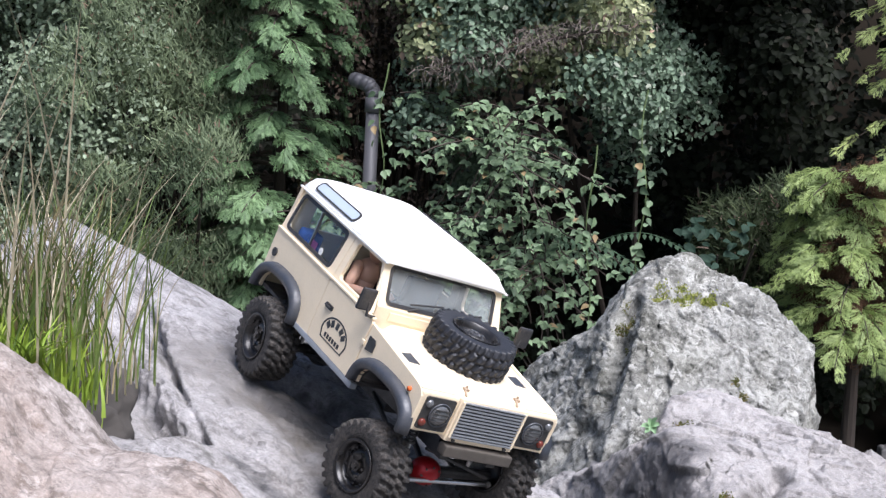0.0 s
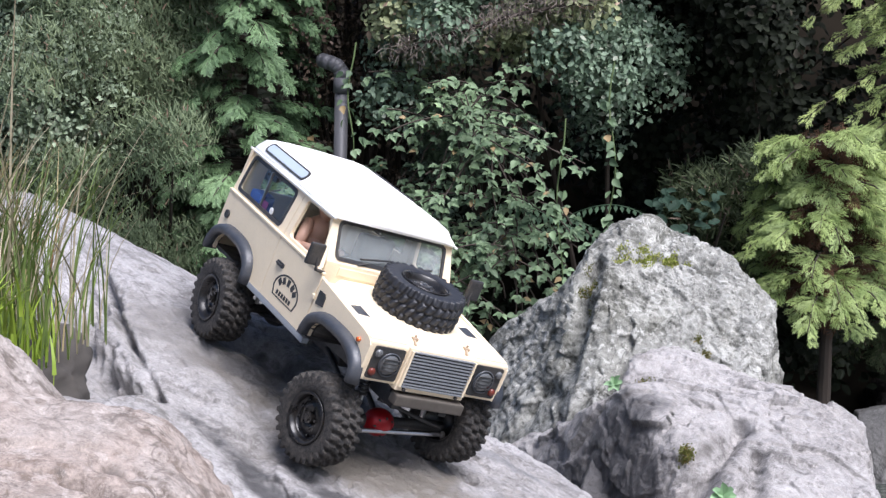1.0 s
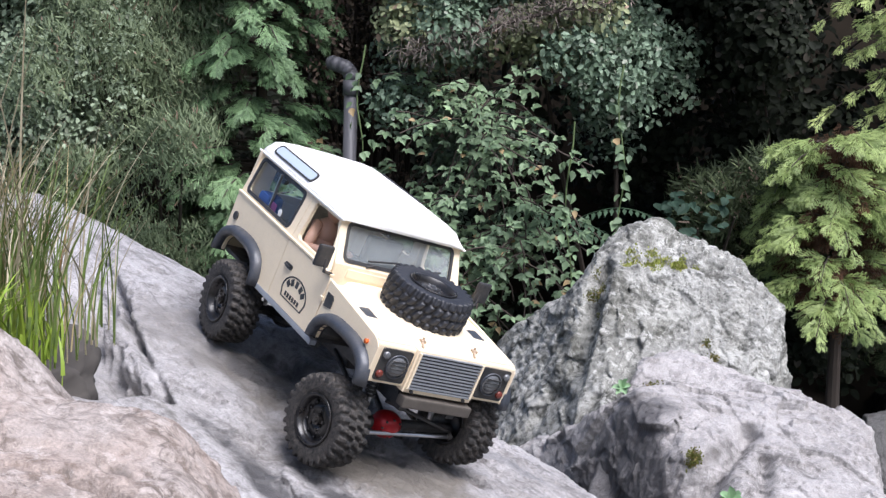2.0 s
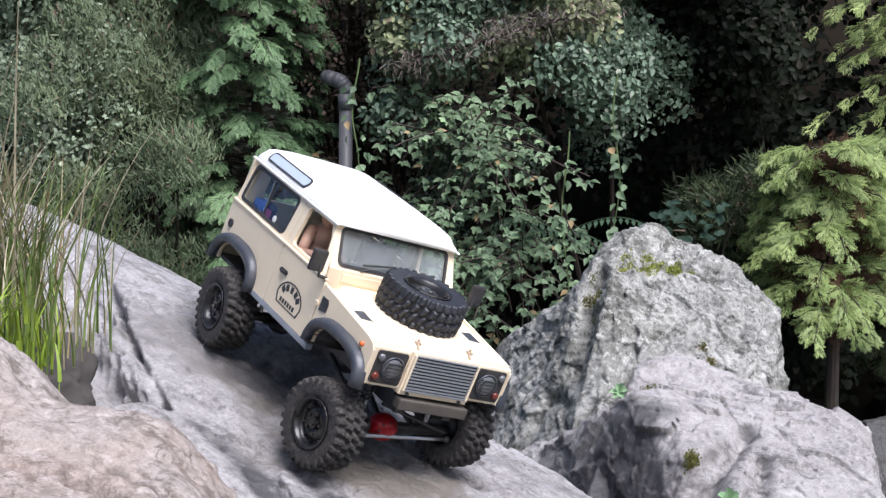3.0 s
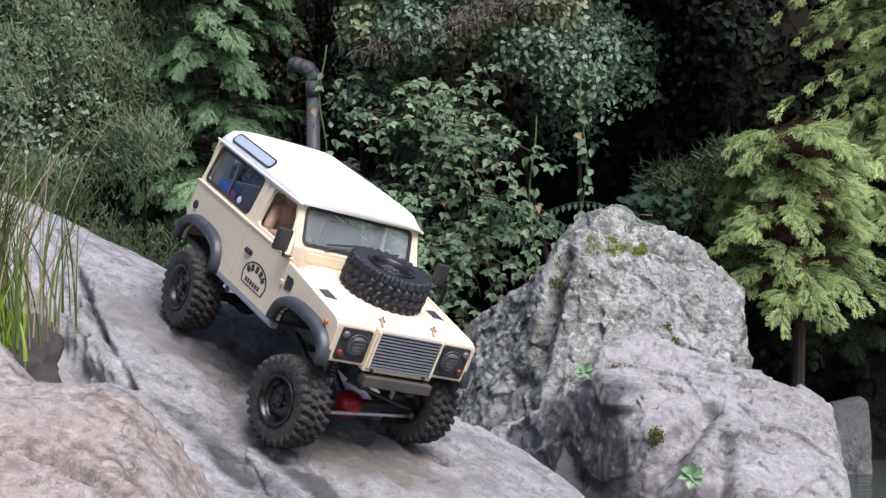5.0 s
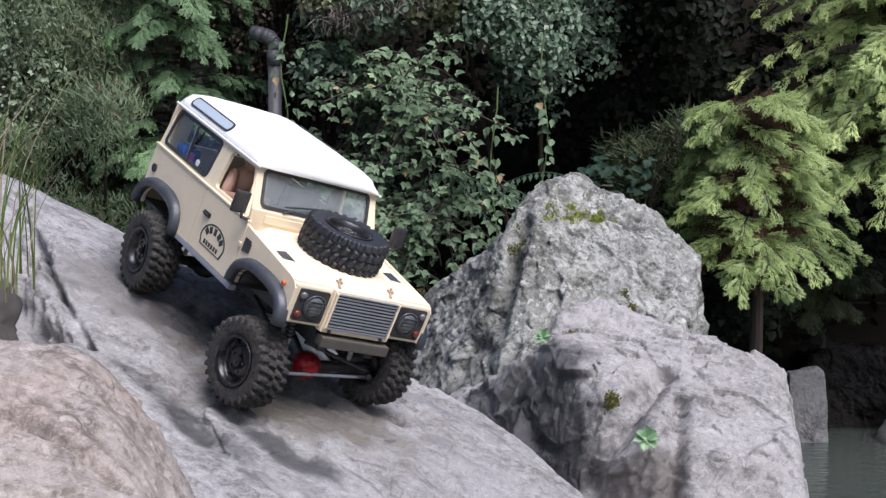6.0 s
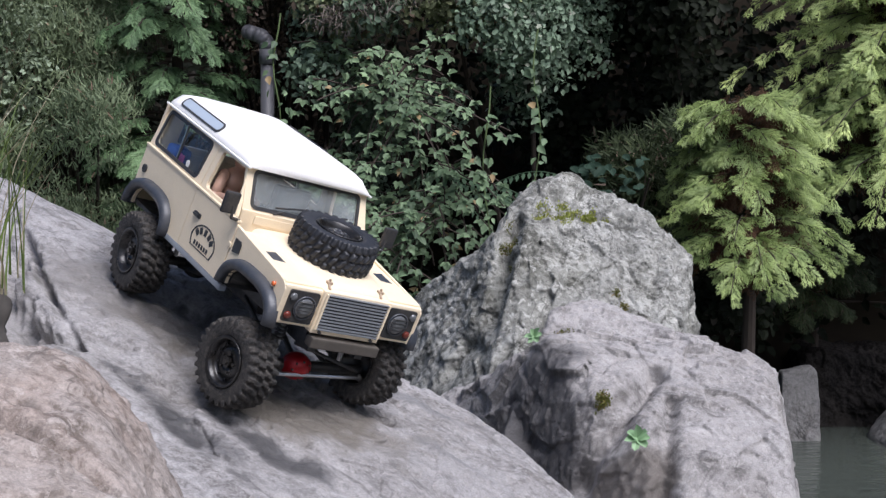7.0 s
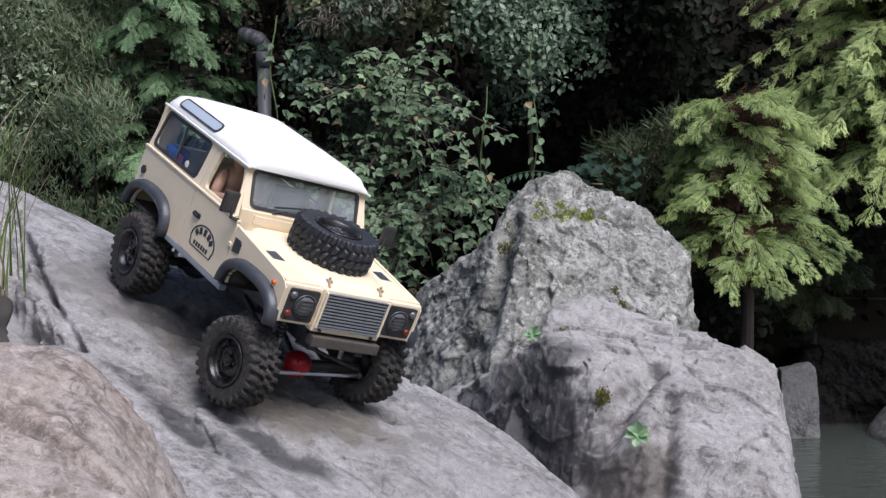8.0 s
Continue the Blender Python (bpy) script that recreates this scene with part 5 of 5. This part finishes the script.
# brambles: trailing stems set with groups of three leaflets
bramble = tagged(new("bramble"), "bramble thicket with broad green leaves on arching stems", "bramble")
sbm = bmesh.new()
trios = []
for i in range(190):
    x, z = rng.uniform(-0.52, 0.04), rng.uniform(0.86, 1.42)
    while noise.noise((x * 5, z * 7, 2.5)) < -0.02:
        x, z = rng.uniform(-0.52, 0.04), rng.uniform(0.86, 1.42)
    y = 4.50 + rng.uniform(0, 0.4) + 0.1 * noise.noise((x * 4, z * 4, 3))
    d = Vector((rng.uniform(-0.6, 0.6), rng.uniform(-0.5, 0.1), rng.uniform(-0.7, 0.3))).normalized() * rng.uniform(0.15, 0.35)
    prev = Vector((x, y, z))
    for k in range(7):
        q = prev + d / 6 + Vector((rng.normal() * 0.01, rng.normal() * 0.01, -0.004 * k))
        rod(sbm, prev, q, 0.0025, 4)
        trios.append((q, d))
        prev = q
tagged(part("stem", sbm, BARK, bramble), kind="stuff")
shape = BRAMBLE = np.array([(0, 0, 0), (-0.26, 0.14, 0.05), (-0.38, 0.40, 0.09), (-0.22, 0.74, 0.04), (0, 1.08, -0.12), (0.22, 0.74, 0.04), (0.38, 0.40, 0.09), (0.26, 0.14, 0.05)])
lp, lf, lu = [], [], []
for q, d in trios:
    base = np.array(q)
    out = np.array((rng.normal() * 0.6, -0.7, rng.normal() * 0.4 - 0.1))
    up = np.array((rng.normal() * 0.3, -0.8, 0.8))
    side = np.cross(out, up)
    for s in (-1, 0, 1):
        lp.append(base + out * 0.02)
        lf.append(out * (1.0 if s == 0 else 0.35) + side * s * 0.9 + np.array((0, 0, -0.25)))
        lu.append(up + rng.normal(size=3) * 0.2)
lp, lf, lu = map(np.array, (lp, lf, lu))
ls = rng.uniform(0.016, 0.034, len(lp))
near = np.argsort(lp[:, 1])[:240]
rest = np.setdiff1d(np.arange(len(lp)), near)
quads("foliage", *scatter(shape, LEAF_F, lp[rest], lf[rest], lu[rest], ls[rest]), BRAMBLE_LEAF, bramble)["kind"] = "stuff"
me = bpy.data.meshes.new("leaf")
me.from_pydata([tuple(v) for v in shape], [], [tuple(int(i) for i in f) for f in LEAF_F])
me.materials.append(BRAMBLE_LEAF)
R = frames(lf[near], lu[near])
for i, k in enumerate(near):
    o = new("leaf", me)
    o.parent = bramble
    m = Matrix(R[i].tolist()).to_4x4()
    o.matrix_basis = Matrix.Translation(lp[k]) @ m @ Matrix.Scale(float(ls[k]), 4)

# fern fronds hanging over the hollow
def frond(bm, a, b, wide, n=16):
    a, b = Vector(a), Vector(b)
    side = (b - a).cross(Vector((0, -0.5, 1))).normalized()
    sag = lambda t: Vector((0, 0, 0.06 * math.sin(t * 3.0) - 0.03 * t))
    for i in range(n):
        t0, t1 = i / n, (i + 1) / n
        rod(bm, a.lerp(b, t0) + sag(t0), a.lerp(b, t1) + sag(t1), 0.0018, 4)
        w = wide * (1 - t0) ** 0.7 * min(1, 0.3 + t0 * 5)
        c = a.lerp(b, t0) + sag(t0)
        f = (b - a) / n
        for s in (-1, 1):
            e = c + side * s * w + f * 0.8 + Vector((0, -0.004, -0.012))
            m = c.lerp(e, 0.4)
            vs = [bm.verts.new(p) for p in (c, m + f * 0.38, e, m - f * 0.38)]
            bm.faces.new(vs)
    return bm


fern = tagged(new("fern"), "dark green fern with long feathery fronds", "fern")
for a, b, w in (((-0.12, 4.75, 0.98), (0.10, 4.45, 1.02), 0.035), ((-0.10, 4.75, 1.0), (0.24, 4.5, 0.97), 0.04), ((0.05, 4.8, 0.98), (0.36, 4.5, 0.93), 0.045),
                ((0.1, 4.8, 0.96), (0.42, 4.55, 0.86), 0.045), ((0.0, 4.8, 0.95), (0.2, 4.5, 0.84), 0.04), ((0.2, 4.8, 1.0), (0.5, 4.55, 1.0), 0.045), ((-0.2, 4.8, 0.92), (-0.02, 4.5, 0.83), 0.04)):
    part("frond", frond(bmesh.new(), a, b, w), FERN_LEAF, fern)

# broad dark leaves behind the boulder's top
broad = tagged(new("laurel"), "laurel with glossy dark leaves behind the boulder", "shrub")
for i in range(44):
    bm = bmesh.new()
    vs = [bm.verts.new(v) for v in LEAF]
    for f in LEAF_F:
        bm.faces.new([vs[k] for k in f])
    fw = np.array([[rng.normal() * 0.8, -0.6, -0.3 + rng.normal() * 0.3]])
    m = Matrix(frames(fw, np.array([[0.2 * rng.normal(), -0.7, 0.7]]))[0].tolist()).to_4x4()
    bm.transform(Matrix.Translation((rng.uniform(0.46, 0.72), rng.uniform(4.7, 4.95), rng.uniform(0.94, 1.10))) @ m @ Matrix.Scale(rng.uniform(0.03, 0.052), 4))
    part("leaf", bm, LAUREL_LEAF, broad)
part("stem", stems(bmesh.new(), (0.66, 5.2, 0.3), [(0.6, 4.75, 0.98), (0.72, 4.75, 1.02)]), BARK, broad)

# dead conifer branch over the hedge
dead = tagged(new("dead_branch"), "dead brown conifer branch hanging across the shrubs", "branch")
bm = bmesh.new()
pts = [Vector((-0.371, 4.595, 1.527)), Vector((-0.171, 4.608, 1.595)), Vector((0.011, 4.619, 1.652)), Vector((0.302, 4.635, 1.714))]
tube(bm, pts, 0.009, 0.006)
part("limb", bm, BARK, dead)
cl = np.array([tuple(a.lerp(b, t)) for a, b in zip(pts, pts[1:]) for t in np.linspace(0, 1, 16)])
v, f = leaf_cloud(cl, 0.07, 22, 0.03, shape=NEEDLE, faces=NEEDLE_F, droop=0.9, wide=0.7, spread=1.0)
quads("dry_needles", v, f, leafy("dead_needle", (0.30, 0.255, 0.225), (0.14, 0.12, 0.10), None, 0, 0.8, 0.1), dead)

# downpipe and hanging stems
PIPE = plain("pipe_plastic", (0.12, 0.12, 0.13), 0.5, 0, 0.4, 9)
pipe = tagged(new("downpipe"), "black plastic downpipe with an elbow among the shrubs", "pipe")
bm = rod(bmesh.new(), (-0.572, 4.75, 0.5), (-0.560, 4.75, 1.455), 0.023, 18)
part("tube", bm, PIPE, pipe, "", True)
bm = bmesh.new()
bend = [Vector((-0.560, 4.75, 1.45)), Vector((-0.564, 4.75, 1.475)), Vector((-0.578, 4.75, 1.492)), Vector((-0.60, 4.755, 1.50)), Vector((-0.625, 4.765, 1.508))]
for a_, b_ in zip(bend, bend[1:]):
    rod(bm, a_, b_, 0.025, 16)
    bmesh.ops.create_uvsphere(bm, u_segments=16, v_segments=10, radius=0.025, matrix=Matrix.Translation(b_))
part("elbow", bm, PIPE, pipe, "", True)
part("collar", rod(bmesh.new(), (-0.5607, 4.75, 1.40), (-0.56, 4.75, 1.45), 0.028, 18), PIPE, pipe, "", True)
VINE = plain("vine_stem", (0.10, 0.15, 0.05), 0.7, 0, 0.4, 20)
for x, z0, z1, y in ((-0.50, 1.05, 1.55, 4.5), (0.16, 0.62, 1.32, 4.45), (-0.16, 0.55, 0.95, 4.6), (0.32, 0.9, 1.5, 4.5)):
    vine = tagged(new("hanging_stem"), "thin green bramble stem hanging down", "stem", "hanging stems")
    vp = [(x + 0.012 * math.sin(k * 0.9 + x * 9), y - 0.004 * k, z1 + (z0 - z1) * k / 10) for k in range(11)]
    bm = tube(bmesh.new(), vp, 0.003, 0.002)
    part("stalk", bm, VINE, vine)
    v, f = leaf_cloud(np.array(vp[2:]), 0.03, 3, 0.03, shape=BRAMBLE, droop=0.6)
    quads("foliage", v, f, BRAMBLE_LEAF, vine)


# ---- moss, grass and small plants on the rocks ----
def moss_on(points, surface, radius, mat, label, count=1400, blade=0.008, seed=2):
    """Short moss shoots on the rock's surface round a few places."""
    g = np.random.default_rng(seed)
    near = np.zeros(len(surface))
    for p in points:
        dd = np.linalg.norm(surface - np.array(p), axis=1)
        near = np.maximum(near, 1 - dd / radius)
    wob = np.array([noise.noise(Vector(c) * 45) if k > 0 else 0 for c, k in zip(surface, near)])
    ok = np.where(near + wob * 1.1 > 0.35)[0]
    if len(ok) == 0:
        return None
    i = g.choice(ok, count)
    pos = surface[i] + g.normal(size=(count, 3)) * 0.003
    fwd = np.array((0, -0.5, 1.0)) + g.normal(size=(count, 3)) * 0.5
    v, f = scatter(LEAF, LEAF_F, pos, fwd, np.array((0, -1.0, 0.3)) + g.normal(size=(count, 3)) * 0.4, blade * g.uniform(0.6, 1.3, count))
    return tagged(quads("moss", v, f, mat), label, "moss", kind="stuff")


MOSS = leafy("bright_moss", (0.36, 0.40, 0.09), (0.24, 0.27, 0.07), (0.4, 0.38, 0.16), 0.15, 0.8, 0.1)
MOSS_DARK = leafy("dark_moss", (0.17, 0.18, 0.05), (0.10, 0.10, 0.035), (0.22, 0.17, 0.07), 0.2, 0.85, 0.1)
moss_on([(0.195, 2.452, 1.042), (0.215, 2.455, 1.046), (0.232, 2.464, 1.05)], BOULDER_P, 0.034, MOSS, "bright yellow-green moss on the boulder's ledge", 1100, 0.0034, 2)
moss_on([(0.275, 2.465, 1.06), (0.30, 2.47, 1.06), (0.32, 2.474, 1.056), (0.35, 2.466, 1.046)], BOULDER_P, 0.032, MOSS, "bright yellow-green moss along the boulder's ledge", 1000, 0.0034, 3)
moss_on([(0.138, 2.44, 1.02), (0.122, 2.423, 0.992), (0.117, 2.39, 0.965)], BOULDER_P, 0.022, MOSS_DARK, "dull brown-green moss in the boulder's cleft", 540, 0.003, 4)
moss_on([(0.323, 2.345, 0.912)], BOULDER_P, 0.03, MOSS_DARK, "small patch of dull moss on granite", 300, 0.003, 5)
moss_on([(0.176, 2.183, 0.887)], FRONT_P, 0.045, MOSS_DARK, "dull green moss between two boulders", 300, 0.003, 6)
moss_on([(0.237, 1.905, 0.818), (0.245, 1.90, 0.825)], FRONT_P, 0.036, MOSS_DARK, "olive moss tuft in a hollow of the boulder", 540, 0.003, 7)


def rosette(at, n, size, mat, label, seed):
    g = np.random.default_rng(seed)
    ob = tagged(new("seedling"), label, "plant")
    for i in range(n):
        a = 2 * math.pi * i / n + g.uniform(-0.2, 0.2)
        bm = bmesh.new()
        vs = [bm.verts.new(Vector(v) * size * g.uniform(0.8, 1.15)) for v in LEAF]
        for f in LEAF_F:
            bm.faces.new([vs[k] for k in f])
        out = np.array([[math.cos(a), -0.55, math.sin(a) * 0.8 + 0.15]])
        m = Matrix(frames(out, np.array([[0, -0.7, 0.7]]))[0].tolist()).to_4x4()
        bm.transform(Matrix.Translation(at) @ m)
        part("leaf", bm, mat, ob)
    return ob


SEEDLING = leafy("pale_leaf", (0.33, 0.50, 0.28), (0.22, 0.38, 0.2), None, 0, 0.5, 0.3)
rosette((0.265, 1.812, 0.795), 7, 0.019, SEEDLING, "small pale green rosette seedling rooted in a boulder", 1)
rosette((0.155, 2.19, 0.872), 6, 0.016, SEEDLING, "tiny green seedling in a gap between boulders", 4)


def blades(name, roots, height, spread, wide, mat, label, seed, lean=(0.0, 0.0), steps=6):
    """Curved tapering blades of grass or rush, joined."""
    g = np.random.default_rng(seed)
    vs, fs = [], []
    for r in roots:
        h = height * g.uniform(0.45, 1.0)
        a = g.uniform(0, 2 * math.pi)
        out = np.array((math.cos(a), math.sin(a), 0)) * spread * g.uniform(0.1, 1.0) * h + np.array((lean[0], lean[1], 0)) * h
        w = wide * g.uniform(0.6, 1.2)
        side = np.array((math.cos(a + 1.57), math.sin(a + 1.57) * 0.4, 0))
        side[0] += 0.5
        side /= np.linalg.norm(side)
        kink = g.uniform(0.6, 1.0) if g.uniform() < 0.25 else 2
        base = len(vs)
        for k in range(steps + 1):
            t = k / steps
            p = np.array(r) + out * t ** 2 + np.array((0, 0, h * t * (1 - 0.12 * t)))
            if t > kink:
                p += np.array((out[0], out[1], -h * 0.5)) * (t - kink)
            q = side * w * (1 - t) ** 0.6
            vs += [p - q, p + q]
        for k in range(steps):
            fs.append((base + 2 * k, base + 2 * k + 1, base + 2 * k + 3, base + 2 * k + 2))
    return tagged(quads(name, np.array(vs), np.array(fs), mat), label, "grass", kind="stuff")


RUSH = leafy("rush_green", (0.21, 0.29, 0.075), (0.085, 0.135, 0.04), (0.36, 0.29, 0.15), 0.2, 0.55, 0.3)
DRY = leafy("dry_rush", (0.62, 0.55, 0.40), (0.36, 0.31, 0.20), (0.34, 0.18, 0.10), 0.08, 0.7, 0.2)
BRIGHT = leafy("bright_grass", (0.36, 0.46, 0.06), (0.20, 0.32, 0.04), None, 0, 0.55, 0.3)
g = np.random.default_rng(9)
mound = [(-0.475 + g.normal() * 0.034, 1.29 + g.normal() * 0.03, 1.05 + g.normal() * 0.01) for _ in range(300)]
blades("rush_tuft", mound, 0.22, 0.55, 0.0011, RUSH, "tuft of upright green rushes beside the rock slab", 1, (0.10, -0.05))
blades("dry_rush", mound[:150], 0.25, 0.70, 0.0010, DRY, "dry tan rush stalks with bent tips", 2, (0.03, -0.05))
left = [(-0.53 + g.normal() * 0.035, 1.25 + g.normal() * 0.03, 1.05) for _ in range(140)]
blades("rush_tuft", left, 0.19, 0.6, 0.0012, RUSH, "low tuft of green rushes on a soil mound", 3, (-0.02, -0.1))
blades("dry_rush", left[:50], 0.40, 0.45, 0.0013, DRY, "tall dry pale rush stalks", 4, (-0.06, -0.05))
blades("grass_tuft", [(-0.445 + g.normal() * 0.016, 1.25 + g.normal() * 0.012, 1.035 + g.normal() * 0.01) for _ in range(80)], 0.075, 0.45, 0.0017, BRIGHT, "short bright green grass blades at the rush's foot", 5)
blades("grass_tuft", [(-0.455 + g.normal() * 0.012, 1.19, 1.07) for _ in range(40)], 0.06, 1.3, 0.0016, BRIGHT, "yellowish grass blades drooping over the boulder", 6, (0.35, -0.5))
blades("grass_tuft", [(-0.50 + g.normal() * 0.022, 1.22 + g.normal() * 0.02, 1.075 + g.normal() * 0.012) for _ in range(170)], 0.05, 0.6, 0.0016, BRIGHT, "bright yellow-green short grass on the mound", 7)
rock("soil_mound", "dark soil mound with roots between two rocks", (-0.53, 1.30, 0.96), [[(1, 0, 0, 0.115), (-1, 0, 0, 0.2), (0, 1, 0, 0.12), (0, -1, 0, 0.13), (0.2, -0.2, 0.96, 0.105), (0, 0, -1, 0.4), (0.75, -0.25, 0.6, 0.105)]],
     plain("gritty_soil", (0.10, 0.09, 0.08), 0.95, 0, 0.55, 30), 60, soft=8, rough=(0.03, 0.012, 0.004), seed=17, chips=0)

# stones behind the slab and across the pond
rock("boulder", "pale flat stone ledge beside the rock slab", (-0.275, 1.70, 0.90), [planes((-0.275, 1.70, 0.90), ((0.30, -0.15, 0.94), (-0.275, 1.655, 1.018)), ((0.1, -0.95, 0.3), (-0.275, 1.635, 1.0)), ((-1, 0, 0.2), (-0.34, 1.7, 0.98)), ((1, 0, 0.25), (-0.235, 1.7, 0.98)),
     ((0, 1, 0), (-0.275, 1.80, 0.9)), ((0, 0, -1), (-0.275, 1.7, -0.2)))], STONE_FRONT, 50, soft=40, rough=(0.004, 0.003, 0.0015), seed=41, chips=12, chip=0.97)
rock("boulder", "pale angular stone behind the rock slab", (-0.36, 2.08, 0.86), [[(0.5, -0.2, 0.85, 0.10), (-0.6, 0, 0.8, 0.11), (0, -1, 0.2, 0.10), (1, 0, 0, 0.12), (-1, 0, 0, 0.14), (0, 1, 0, 0.15), (0, 0, -1, 0.95)]],
     STONE_SLAB, 60, soft=30, rough=(0.01, 0.006, 0.002), seed=19, chips=20, chip=0.95)
rock("standing_stone", "flat upright grey stone standing in the pond", (1.40, 5.34, 0.05), [[(1, -0.02, 0.02, 0.066), (-1, 0, 0.05, 0.085), (0.05, -0.98, 0.2, 0.05), (0, 1, 0, 0.06), (-0.22, 0, 0.97, 0.222), (0.7, 0, 0.7, 0.19), (0, 0, -1, 0.5)]],
     STONE_POND, 70, soft=34, rough=(0.008, 0.004, 0.002), seed=23, chips=14, chip=0.97)
rock("boulder", "pale rounded stone at the pond's edge", (1.88, 5.2, -0.01), [[(-0.75, -0.1, 0.65, 0.17), (-1, 0, 0, 0.22), (0, -1, 0.3, 0.15), (0.2, 0, 1, 0.24), (1, 0, 0, 0.3), (0, 1, 0, 0.2), (0, 0, -1, 0.5)]],
     STONE_POND, 60, soft=16, rough=(0.012, 0.005, 0.002), seed=29, chips=14, chip=0.96)
# wet stone, its near-black colour also holding the shade of the overhanging cedar
SHADED_STONE = stone("shaded_wet_stone", (0.035, 0.032, 0.03), (0.022, 0.02, 0.019), (0.01, 0.01, 0.01), (0.02, 0.017, 0.014), 0.4, lichen=0.0, gloss=0.0)
rock("boulder", "low wet boulder along the far bank, darkened in colour for the overhang's shade", (1.75, 5.75, 0.08), [[(-1, 0, 0.2, 0.32), (0, -1, 0.25, 0.2), (0, 0, 1, 0.21), (1, 0, 0, 0.8), (0, 1, 0, 0.4), (0, 0, -1, 0.5)]],
     SHADED_STONE, 60, soft=12, rough=(0.03, 0.012, 0.003), seed=31, chips=20, chip=0.93)
